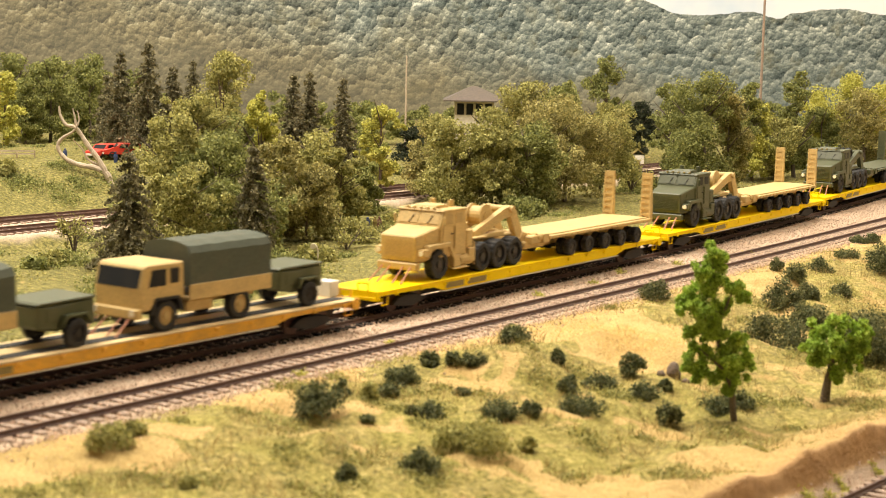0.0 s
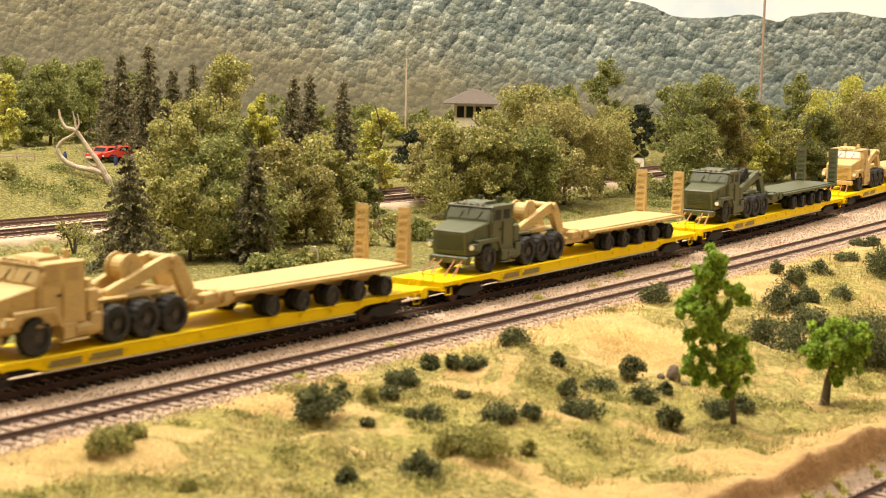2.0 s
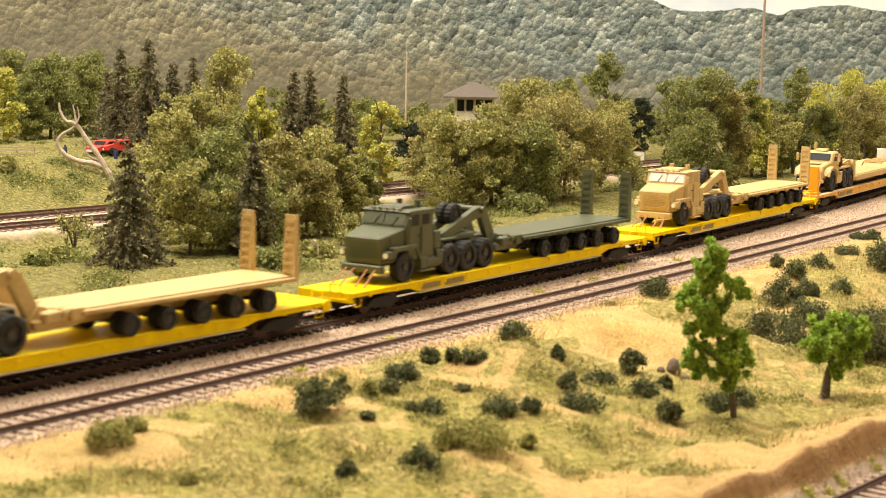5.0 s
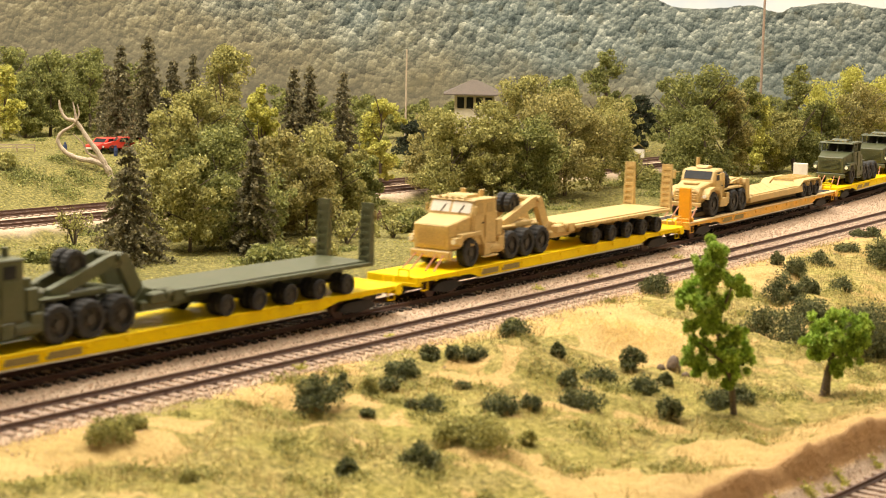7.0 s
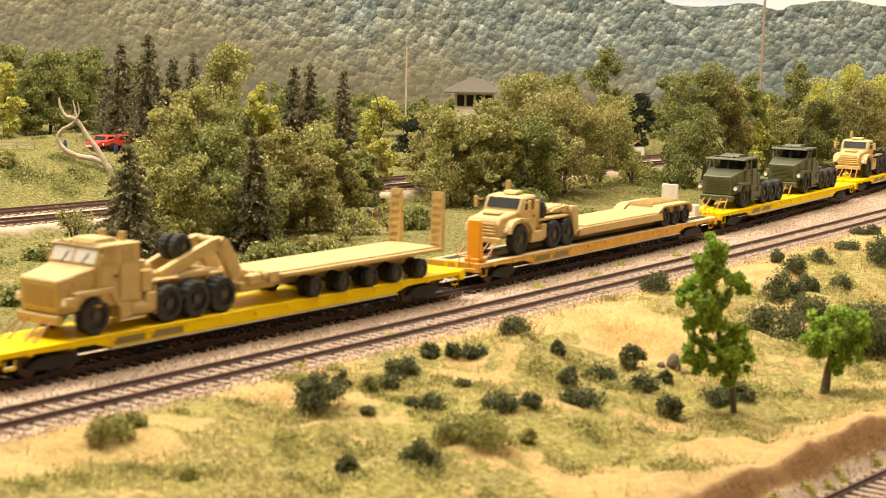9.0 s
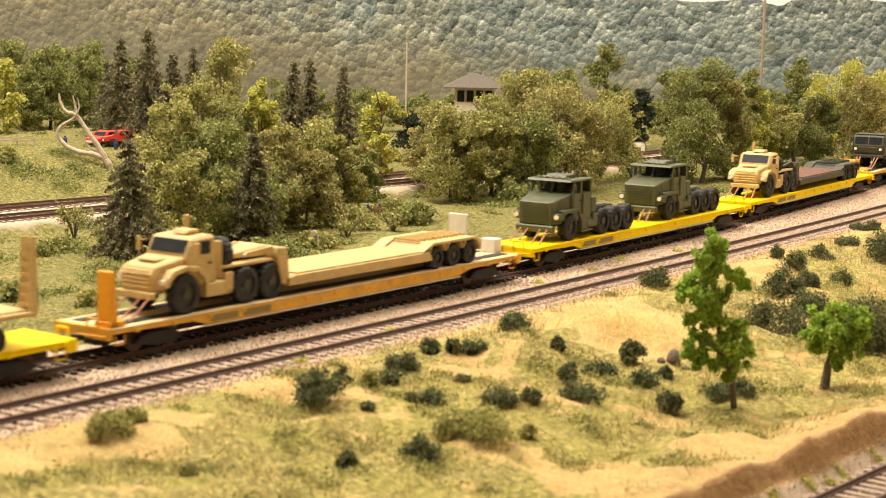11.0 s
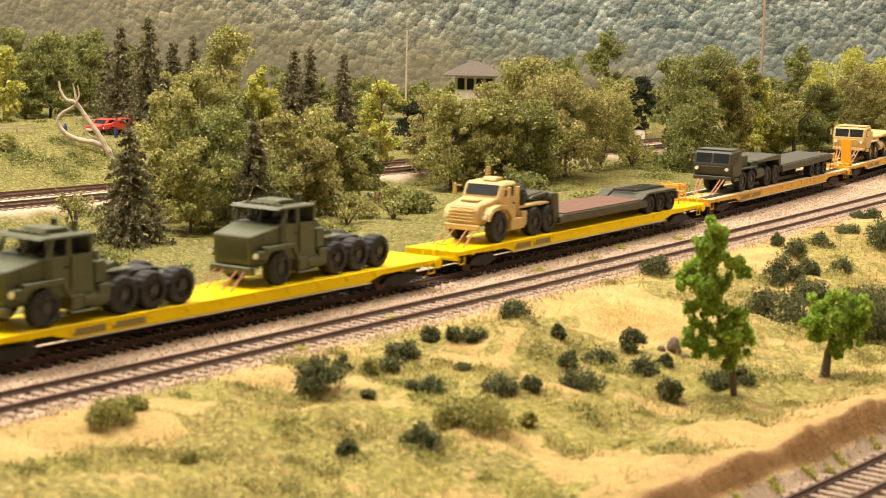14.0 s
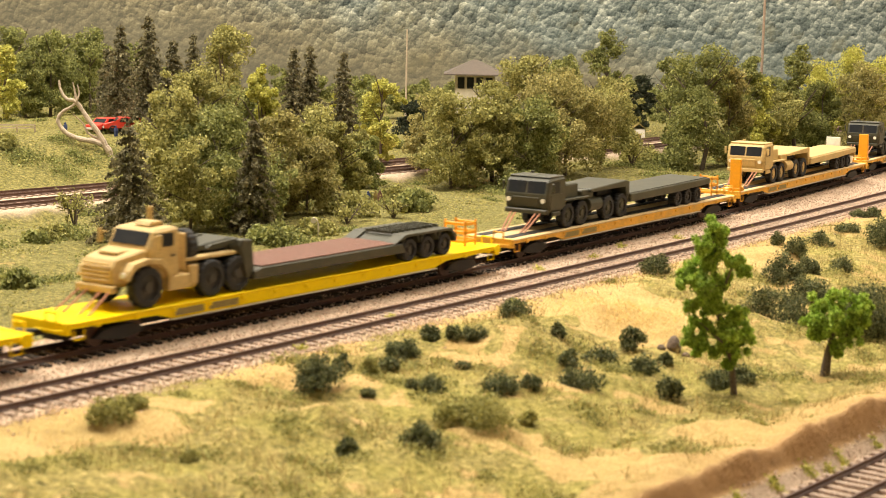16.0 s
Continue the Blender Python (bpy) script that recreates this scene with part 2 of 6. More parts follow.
def mural_material():
    """A printed photograph of wooded hills under a pale sky, on the wall behind the layout."""
    m, t, b = nodes("printed_hill_mural")
    at = t.nodes.new("ShaderNodeTexCoord").outputs["Object"]
    sep = t.nodes.new("ShaderNodeSeparateXYZ")
    t.links.new(at, sep.inputs[0])

    def math_(op, a, c=None):
        n = t.nodes.new("ShaderNodeMath")
        n.operation = op
        for i, v in enumerate((a, c)):
            if v is None:
                continue
            if isinstance(v, (int, float)):
                n.inputs[i].default_value = v
            else:
                t.links.new(v, n.inputs[i])
        return n.outputs[0]

    x, z = sep.outputs[0], sep.outputs[2]
    def moved(v, dx, dz):
        n = t.nodes.new("ShaderNodeVectorMath")
        n.operation = "ADD"
        n.inputs[1].default_value = (dx, 0.0, dz)
        t.links.new(v, n.inputs[0])
        return n.outputs[0]

    def warped(v, scale, amount):
        n = add(t, "ShaderNodeTexNoise", Scale=scale, Detail=4.0, Roughness=0.7)
        t.links.new(v, n.inputs["Vector"])
        m3 = t.nodes.new("ShaderNodeVectorMath")
        m3.operation = "MULTIPLY_ADD"
        m3.inputs[1].default_value = (amount,) * 3
        t.links.new(n.outputs["Color"], m3.inputs[0])
        t.links.new(v, m3.inputs[2])
        return m3.outputs[0]

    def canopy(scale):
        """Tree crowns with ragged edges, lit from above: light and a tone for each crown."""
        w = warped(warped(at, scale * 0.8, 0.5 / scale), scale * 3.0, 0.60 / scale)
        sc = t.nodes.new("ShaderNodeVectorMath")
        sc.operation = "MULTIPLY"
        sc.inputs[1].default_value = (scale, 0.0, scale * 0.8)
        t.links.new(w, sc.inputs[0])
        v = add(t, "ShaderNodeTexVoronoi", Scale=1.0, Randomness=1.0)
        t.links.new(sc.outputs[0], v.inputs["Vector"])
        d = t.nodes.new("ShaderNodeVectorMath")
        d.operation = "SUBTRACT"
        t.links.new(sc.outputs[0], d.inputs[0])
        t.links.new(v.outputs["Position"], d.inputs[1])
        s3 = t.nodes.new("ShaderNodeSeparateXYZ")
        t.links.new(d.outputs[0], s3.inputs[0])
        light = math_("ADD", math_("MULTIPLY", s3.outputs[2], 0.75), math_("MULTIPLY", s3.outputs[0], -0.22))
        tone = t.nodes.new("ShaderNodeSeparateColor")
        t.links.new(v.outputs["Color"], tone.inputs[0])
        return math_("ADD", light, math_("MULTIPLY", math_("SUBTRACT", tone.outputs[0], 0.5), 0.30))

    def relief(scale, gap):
        """Light from above on ragged leaf masses, drawn into the printed colour."""
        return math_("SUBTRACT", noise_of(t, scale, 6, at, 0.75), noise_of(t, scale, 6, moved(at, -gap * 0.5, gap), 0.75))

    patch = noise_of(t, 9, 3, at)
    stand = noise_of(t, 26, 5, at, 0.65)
    # the crowns' light and shade are part of the printed colour
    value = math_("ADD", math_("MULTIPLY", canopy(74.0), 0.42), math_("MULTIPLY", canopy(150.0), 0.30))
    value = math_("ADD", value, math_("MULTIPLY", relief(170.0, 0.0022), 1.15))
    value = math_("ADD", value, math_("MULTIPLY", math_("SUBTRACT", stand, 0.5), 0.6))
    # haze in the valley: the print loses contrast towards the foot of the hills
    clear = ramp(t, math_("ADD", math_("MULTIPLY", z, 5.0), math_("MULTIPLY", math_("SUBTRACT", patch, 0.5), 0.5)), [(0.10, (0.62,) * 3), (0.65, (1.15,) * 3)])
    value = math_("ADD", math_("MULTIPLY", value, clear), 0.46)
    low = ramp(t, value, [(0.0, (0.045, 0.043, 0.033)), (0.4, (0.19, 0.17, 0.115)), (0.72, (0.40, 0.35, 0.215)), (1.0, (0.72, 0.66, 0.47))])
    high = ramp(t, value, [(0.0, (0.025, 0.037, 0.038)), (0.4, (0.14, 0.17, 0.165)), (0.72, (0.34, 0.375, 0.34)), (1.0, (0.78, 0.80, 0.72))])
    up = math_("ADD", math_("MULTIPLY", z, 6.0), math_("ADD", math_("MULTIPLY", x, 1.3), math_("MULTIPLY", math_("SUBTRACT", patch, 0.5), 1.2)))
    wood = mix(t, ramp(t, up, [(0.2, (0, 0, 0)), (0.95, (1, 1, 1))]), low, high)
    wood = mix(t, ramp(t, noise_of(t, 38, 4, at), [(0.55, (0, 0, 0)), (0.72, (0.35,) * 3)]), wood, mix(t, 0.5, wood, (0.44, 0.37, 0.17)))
    # grey haze printed into the colour low on the hills
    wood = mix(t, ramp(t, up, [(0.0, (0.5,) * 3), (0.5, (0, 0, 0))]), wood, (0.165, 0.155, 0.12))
    # the skyline of the hills
    line = noise_of(t, 34, 5, at)
    curve = t.nodes.new("ShaderNodeFloatCurve")
    c = curve.mapping.curves[0]
    c.points[0].location, c.points[-1].location = (0.0, 0.74), (1.0, 0.70)
    for px, pz in ((0.30, 0.735), (0.50, 0.722), (0.593, 0.703), (0.608, 0.695), (0.623, 0.677), (0.647, 0.679), (0.666, 0.682), (0.676, 0.672), (0.684, 0.681), (0.699, 0.689), (0.714, 0.69), (0.735, 0.683), (0.80, 0.69)):
        c.points.new(px, pz)
    curve.mapping.update()
    t.links.new(math_("MULTIPLY", math_("ADD", x, 1.5), 0.3333), curve.inputs["Value"])
    crest = math_("ADD", math_("MULTIPLY", math_("SUBTRACT", curve.outputs[0], 0.5), 1.0), math_("MULTIPLY", math_("SUBTRACT", line, 0.5), 0.010))
    sky = ramp(t, noise_of(t, 5, 4, at), [(0.35, (0.62, 0.72, 0.86)), (0.6, (0.86, 0.88, 0.90))])
    over = math_("GREATER_THAN", z, crest)
    t.links.new(mix(t, over, wood, sky), b.inputs["Base Color"])
    b.inputs["Roughness"].default_value = 0.7
    b.inputs["Specular IOR Level"].default_value = 0.2
    return m


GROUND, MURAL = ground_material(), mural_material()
for kind in ("glass", "pale_glass"):
    MAT[kind].node_tree.nodes["Principled BSDF"].inputs["Specular IOR Level"].default_value = 0.12
MAT["yellow"].node_tree.nodes["Principled BSDF"].inputs["Specular IOR Level"].default_value = 0.12


# ---- building tools ----
RNG = np.random.RandomState(11)


def mesh_object(name, verts, faces, material, parent=None, label=""):
    me = bpy.data.meshes.new(name)
    me.from_pydata([tuple(v) for v in verts], [], [tuple(int(i) for i in f) for f in faces])
    me.materials.append(material)
    ob = new(name, me)
    ob.parent = parent
    return tagged(ob, label)


def part(name, bm, material, parent, label="", scale=1.0, bevel=0.0):
    """One bmesh as one mesh object under a thing or a part."""
    if bevel:
        bmesh.ops.bevel(bm, geom=bm.edges[:], offset=bevel, segments=1, affect="EDGES", clamp_overlap=True)
    if scale != 1.0:
        bmesh.ops.scale(bm, vec=(scale,) * 3, verts=bm.verts)
    bmesh.ops.recalc_face_normals(bm, faces=bm.faces)
    me = bpy.data.meshes.new(name)
    bm.to_mesh(me)
    bm.free()
    me.materials.append(material)
    ob = new(name, me)
    ob.parent = parent
    return tagged(ob, label)


def box(bm, x0, x1, y0, y1, z0, z1):
    r = bmesh.ops.create_cube(bm, size=1)
    for v in r["verts"]:
        v.co = ((x0 + x1) / 2 + v.co.x * (x1 - x0), (y0 + y1) / 2 + v.co.y * (y1 - y0), (z0 + z1) / 2 + v.co.z * (z1 - z0))
    return bm


def prism(bm, outline, y0, y1, lean=0.0):
    """An outline in x and z, drawn out from y0 to y1."""
    n = len(outline)
    a = [bm.verts.new((x, y0, z)) for x, z in outline]
    b = [bm.verts.new((x, y1, z)) for x, z in outline]
    bm.faces.new(a)
    bm.faces.new(b[::-1])
    for i in range(n):
        bm.faces.new((a[i], b[i], b[(i + 1) % n], a[(i + 1) % n]))
    return bm


def pipe(bm, p, q, r, n=8, r2=None):
    p, q = Vector(p), Vector(q)
    m = Matrix.Translation((p + q) / 2) @ (q - p).to_track_quat("Z", "Y").to_matrix().to_4x4()
    bmesh.ops.create_cone(bm, cap_ends=True, segments=n, radius1=r, radius2=r if r2 is None else r2, depth=(q - p).length, matrix=m)
    return bm


def B():
    return bmesh.new()


def thing(name, label, category, group=""):
    return tagged(new(name), label, category, group)


RIDING = []          # (thing, metres behind the train's datum): all that rolls with the train


def ride(ob, proto_x, height=DECK):
    RIDING.append((ob, proto_x * S, height))
    return ob


def flakes(points, size, rng, flat=0.25):
    """Small leaf flakes (one quad each, tilted at random) at the points."""
    n = len(points)
    a = rng.normal(size=(n, 3))
    a /= np.linalg.norm(a, axis=1)[:, None]
    c = rng.normal(size=(n, 3))
    b = np.cross(a, c)
    b /= np.linalg.norm(b, axis=1)[:, None] + 1e-9
    k = size * rng.uniform(0.55, 1.3, (n, 1))
    a, b = a * k, b * k * 0.8
    mid = np.cross(a, b)
    mid = mid / (np.linalg.norm(mid, axis=1)[:, None] + 1e-9) * k * flat
    v = np.stack([points - a, points - b + mid, points + a, points + b + mid], 1).reshape(-1, 3)
    return v, np.arange(4 * n).reshape(-1, 4)


# ---- the large structure ----
def spread(*legs):
    return np.unique(np.concatenate([np.arange(a, b, d) for a, b, d in legs]).round(5))


def make_ground():
    xs = spread((-1.6, -0.45, 0.04), (-0.45, -0.16, 0.0045), (-0.16, 0.06, 0.0026), (0.06, 0.22, 0.0012), (0.22, 0.6, 0.0045), (0.6, 1.65, 0.03))
    ys = spread((0.2, 0.46, 0.02), (0.46, 0.74, 0.0014), (0.74, 1.0, 0.0030), (1.0, 1.7, 0.007), (1.7, 2.76, 0.02))
    X, Y = np.meshgrid(xs, ys)
    Z = ground_z(X, Y)
    n = len(xs)
    i = (np.arange(len(ys) - 1)[:, None] * n + np.arange(n - 1)[None]).ravel()
    ob = mesh_object("ground", np.stack([X.ravel(), Y.ravel(), Z.ravel()], 1), np.stack([i, i + 1, i + n + 1, i + n], 1), GROUND)
    tagged(ob, "model ground of tan sand and dry green turf beside the tracks", "ground", kind="structure")
    s, l = to_line(X, Y)
    u, v = rear_uv(X, Y)
    e = l - lower_l(s)
    turf = np.where(l > 0.03, 0.8 + 0.3 * rough(X, Y, 0.2, 30), slope_turf(X, Y) - 0.5 * (1 - step(0.0, 0.03, siding_l(s) - 0.02 - l)))
    d = np.maximum(siding_l(s) - 0.0165 - l, l - 0.026)
    stone = 1 - step(0.0, 0.007, d + 0.003 * rough(X, Y, 0.02, 2))
    stone = np.maximum(stone, 1 - step(0.022, 0.030, rear_gap(v) + 0.003 * rough(X, Y, 0.03, 6)))
    stone = np.maximum(stone, 1 - step(0.0195, 0.0235, np.abs(e)))
    earth = step(0.0195, 0.0225, e + 0.0013 * rough(X, Y, 0.06, 3)) * (1 - 0.75 * step(0.0255, 0.029, e + 0.0013 * rough(X, Y, 0.06, 3)) - 0.25 * step(0.03, 0.055, e + 0.01 * rough(X, Y, 0.03, 6)))
    turf = np.where(l < 0, turf - 1.1 * (1 - step(0.035, 0.06, e + 0.012 * rough(X, Y, 0.05, 4))), turf)
    col = ob.data.color_attributes.new("cover", "FLOAT_COLOR", "POINT")
    rgba = np.stack([np.clip(turf, 0, 1), np.clip(stone, 0, 1), np.clip(earth, 0, 1), np.where(l > 0.02, 0.0, 1.0)], -1)
    col.data.foreach_set("color", rgba.ravel().astype(np.float32))
    ob.data.polygons.foreach_set("use_smooth", np.ones(len(ob.data.polygons), bool))
    return ob


make_ground()


def room():
    wall = part("wall_back", box(box(box(box(B(), -1.6, 0.80, 2.76, 2.80, -1.1, 1.5), 1.00, 1.65, 2.76, 2.80, -1.1, 1.5), 0.80, 1.00, 2.76, 2.80, 0.12, 1.5), 0.80, 1.00, 2.76, 2.80, -1.1, -0.02), MAT["plaster"], None)
    tagged(wall, "plain plastered room wall with an opening for the line", "wall", kind="structure")
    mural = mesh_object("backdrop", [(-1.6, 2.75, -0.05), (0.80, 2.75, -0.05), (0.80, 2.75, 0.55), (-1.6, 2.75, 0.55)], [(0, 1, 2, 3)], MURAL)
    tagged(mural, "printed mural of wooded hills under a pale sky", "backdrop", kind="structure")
    for name, b in (("wall_left", (-1.64, -1.6, -1.2, 2.8, -1.1, 1.5)), ("wall_right", (1.65, 1.69, -1.2, 2.8, -1.1, 1.5)),
                    ("wall_front", (-1.6, 1.65, -1.24, -1.2, -1.1, 1.5)), ("ceiling", (-1.64, 1.69, -1.24, 2.8, 1.5, 1.54)), ("floor", (-1.64, 1.69, -1.24, 2.8, -1.14, -1.1))):
        tagged(part(name, box(B(), *b), MAT["plaster"], None), "plain %s of the layout room" % name.split("_")[0], name.split("_")[0], kind="structure")
    tagged(part("fascia", box(B(), -1.6, 1.65, 0.18, 0.2, -0.3, -0.02), MAT["plaster"], None), "plain front board of the layout", "fascia", kind="structure")


room()


def sweep(bm, pts, profile):
    """Draw a profile of (sideways, up) along a row of places."""
    ring = []
    for i, p in enumerate(pts):
        a, b = pts[max(i - 1, 0)], pts[min(i + 1, len(pts) - 1)]
        d = np.array((b[0] - a[0], b[1] - a[1]))
        d = d / np.hypot(*d)
        ring.append([bm.verts.new((p[0] - d[1] * u, p[1] + d[0] * u, p[2] + w)) for u, w in profile])
    for a, b in zip(ring, ring[1:]):
        for k in range(len(profile)):
            j = (k + 1) % len(profile)
            bm.faces.new((a[k], a[j], b[j], b[k]))
    return bm


RAIL = [(-0.00115, -0.0021), (0.00115, -0.0021), (0.0011, -0.0017), (0.0003, -0.0014), (0.00045, -0.0004), (0.00045, 0), (-0.00045, 0), (-0.00045, -0.0004), (-0.0003, -0.0014), (-0.0011, -0.0017)]


def track_thing(label, place, s0, s1, z, tie_mat, single):
    """Two rails on ties; place(s, l) gives x, y."""
    root = thing("railway_track", label, "railway track", "model railway tracks")
    st = np.arange(s0, s1, 0.02)
    for l in (0.00825 + 0.0004, -0.00825 - 0.0004):
        part("rail", sweep(B(), [(*place(s, l), z) for s in st], RAIL), MAT["rail"], root, "rusty brown rail")
    joined, me = [], None
    rng = np.random.RandomState(int(abs(s0) * 1000) + 3)
    for s in np.arange(s0, s1, 0.0066):
        (x, y), (x2, y2) = place(s, 0.0), place(s + 0.001, 0.0)
        turn = math.atan2(y2 - y, x2 - x) + rng.normal() * 0.02
        m = Matrix.Translation((x, y, z - 0.0021 - 0.0009 + rng.normal() * 0.00008)) @ Matrix.Rotation(turn, 4, "Z")
        if single:
            if me is None:
                first = part("tie", box(B(), -0.0014, 0.0014, -0.0149, 0.0149, -0.0009, 0.0009), tie_mat, root, bevel=0.0002)
                me, ob = first.data, first
            else:
                ob = new("tie", me)
                ob.parent = root
            ob.matrix_local = m
        else:
            joined.append(m)
    if joined:
        bm = B()
        for m in joined:
            r = bmesh.ops.create_cube(bm, size=1)
            for v in r["verts"]:
                v.co = m @ Vector((v.co.x * 0.0028, v.co.y * 0.0298, v.co.z * 0.0018))
        tagged(part("tie_bed", bm, tie_mat, root), kind="stuff")
    return root


def main_place(s, l):
    return on_line(s, l)


def siding_place(s, l):
    return on_line(s, siding_l(s) + l)


def lower_place(s, l):
    return on_line(s, lower_l(s) + l)


def rear_place(s, l):
    return REAR_P[0] + REAR_D[0] * s - REAR_D[1] * l, REAR_P[1] + REAR_D[1] * s + REAR_D[0] * l


def rear_place_near(s, l):
    return rear_place(s, l - 0.0508)


def ballast():
    """Loose stones on the shoulders and between the ties."""
    rng = np.random.RandomState(21)
    n = 43000
    s = rng.uniform(-0.48, 0.95, n)
    l = rng.uniform(-0.074, 0.028, n)
    l = np.where(rng.rand(n) < 0.12, siding_l(s) - 0.018 - rng.exponential(0.005, n), l + siding_l(s) + 0.0508)
    k = 3000
    s[:k] = rng.uniform(-0.40, 0.05, k)
    l[:k] = lower_l(s[:k]) + rng.uniform(-0.026, 0.022, k)
    m = k + 9000
    s[k:m] = rng.uniform(-0.45, 0.7, m - k)
    l[k:m] = siding_l(s[k:m]) + rng.uniform(-0.0155, 0.0155, m - k)
    x, y = on_line(s, l)
    base = ground_z(x, y) + np.where(np.arange(n) < k, 0.0008, np.where(np.arange(n) < m, 0.00085, 0.0006))
    p = np.stack([x, y, base], 1)
    r = rng.uniform(0.0003, 0.00068, (n, 1, 1))
    unit = np.array([(1, 0, 0), (-1, 0, 0), (0, 1, 0), (0, -1, 0), (0, 0, 0.8), (0, 0, -0.8)])[None]
    jit = rng.uniform(0.7, 1.3, (n, 6, 1))
    ang = rng.uniform(0, 6.28, n)
    ca, sa = np.cos(ang)[:, None], np.sin(ang)[:, None]
    q = unit * jit * r
    q = np.stack([q[..., 0] * ca - q[..., 1] * sa, q[..., 0] * sa + q[..., 1] * ca, q[..., 2]], -1) + p[:, None]
    f = np.array([(0, 2, 4), (2, 1, 4), (1, 3, 4), (3, 0, 4), (2, 0, 5), (1, 2, 5), (3, 1, 5), (0, 3, 5)])
    ob = mesh_object("ballast", q.reshape(-1, 3), (np.arange(n)[:, None, None] * 6 + f[None]).reshape(-1, 3), MAT["pebble"])
    tagged(ob, "pale pinkish crushed-stone ballast along the tracks", "ballast", kind="stuff")


ballast()


# ---- plants ----
def crown_points(rng, h, w, count, base=0.18, clumps=26, lean=0.0):
    """Points on the outsides of many clumps that fill an uneven crown."""
    out, lobes = [], []
    for k in range(max(5, clumps // 6)):
        t = (k + rng.uniform(0.1, 0.9)) / max(5, clumps // 6)
        wide = w * 0.44 * math.sqrt(max(0.05, 1 - (abs(t - 0.40) / 0.64) ** 2.0))
        a, r = rng.uniform(0, 6.283), wide * math.sqrt(rng.uniform(0.1, 1)) * 0.72
        lobes.append((math.cos(a) * r, math.sin(a) * r, h * (base + 0.06 + (0.88 - base) * t), w * rng.uniform(0.17, 0.28) * (1.15 - 0.45 * t)))
    for k in range(clumps):
        lx, ly, lz, lr = lobes[k % len(lobes)]
        d = rng.normal(size=3)
        d = d / np.linalg.norm(d) * lr * rng.uniform(0.3, 1.0)
        z = min(h * 0.97, lz + d[2] * 0.85)
        a, r = math.atan2(ly + d[1], lx + d[0]), math.hypot(lx + d[0], ly + d[1])
        size = w * rng.uniform(0.07, 0.15)
        n = max(8, count // clumps)
        if k % 4 == 0:
            # a sprig that sticks out of the crown
            r, z, size, n = r * 1.18 + w * 0.03, min(h, z * 1.06), size * 0.6, n // 2
        d = rng.normal(size=(n, 3))
        d /= np.linalg.norm(d, axis=1)[:, None]
        d *= size * rng.uniform(0.55, 1.08, (n, 1)) * np.array((1, 1, 0.8))
        out.append(d + np.array((math.cos(a) * r + lean * z, math.sin(a) * r, z)))
    p = np.concatenate(out)
    return p[p[:, 2] > h * 0.04]


def trunk_mesh(rng, h, r, limbs=6, reach=0.3, top=0.8, lean=0.0):
    bm = B()
    pts = [Vector((lean * h * t + rng.normal() * r * 0.5 * (t > 0), rng.normal() * r * 0.5 * (t > 0), h * top * t)) for t in (0, 0.3, 0.6, 1)]
    pts[0].z = -0.004
    for i in range(3):
        pipe(bm, pts[i], pts[i + 1], r * (1 - 0.28 * i), 7, r * (0.72 - 0.28 * i))
    for i in range(limbs):
        t = rng.uniform(0.3, 0.95)
        p = pts[0].lerp(pts[3], t)
        a = rng.uniform(0, 6.283)
        q = p + Vector((math.cos(a) * h * reach, math.sin(a) * h * reach, h * rng.uniform(0.12, 0.3)))
        pipe(bm, p, q, r * 0.42, 5, r * 0.12)
    return bm


def at_ground(x, y, sink=0.0):
    return Matrix.Translation((x, y, float(ground_z(np.array(x), np.array(y))) - sink))


SEED = [100]


def broadleaf(x, y, h, w, leaf, label, flake=0.00115, count=None, base=0.05, lean=0.0):
    SEED[0] += 1
    rng = np.random.RandomState(SEED[0])
    root = thing("tree", label, "tree", "model trees")
    part("trunk", trunk_mesh(rng, h, max(0.0012, h * 0.022), 8, w / h * 0.35, lean=lean), MAT["wood"], root, "thin grey-brown trunk with bare limbs")
    n = count or int(6500 + 1250000 * h * w)
    v, f = flakes(crown_points(rng, h, w, n, base, int(40 + 60 * min(1, w / 0.08)), lean), flake, rng)
    mesh_object("crown", v, f, MAT[leaf], root)
    root.matrix_basis = at_ground(x, y)
    return root


def spruce(x, y, h, w):
    SEED[0] += 1
    rng = np.random.RandomState(SEED[0])
    root = thing("spruce_tree", "dark green narrow model spruce with drooping tiers", "tree", "model spruces")
    part("trunk", pipe(B(), (0, 0, -0.004), (0, 0, h * 0.97), h * 0.016, 7, h * 0.003), MAT["wood"], root)
    pts = []
    tiers = max(12, int(h / 0.0058))
    for k in range(tiers):
        t = k / tiers
        reach = w * 0.84 * (1 - t) ** 0.8 * rng.uniform(0.8, 1.15) + 0.001
        z = h * (0.06 + 0.93 * t)
        for j in range(12 + int(14 * (1 - t))):
            a, rr = rng.uniform(0, 6.283), reach * rng.uniform(0.6, 1.1)
            m = 16 + int(48 * (1 - t))
            q = rng.uniform(0.1, 1, m)
            pts.append(np.stack([math.cos(a) * rr * q, math.sin(a) * rr * q, z - rr * 0.42 * q ** 1.5 + 0.0006 * rng.normal(size=m)], 1) + rng.normal(size=(m, 3)) * 0.0006)
    v, f = flakes(np.concatenate(pts), 0.00125, rng)
    mesh_object("crown", v, f, MAT["leaf_spruce"], root)
    root.matrix_basis = at_ground(x, y)


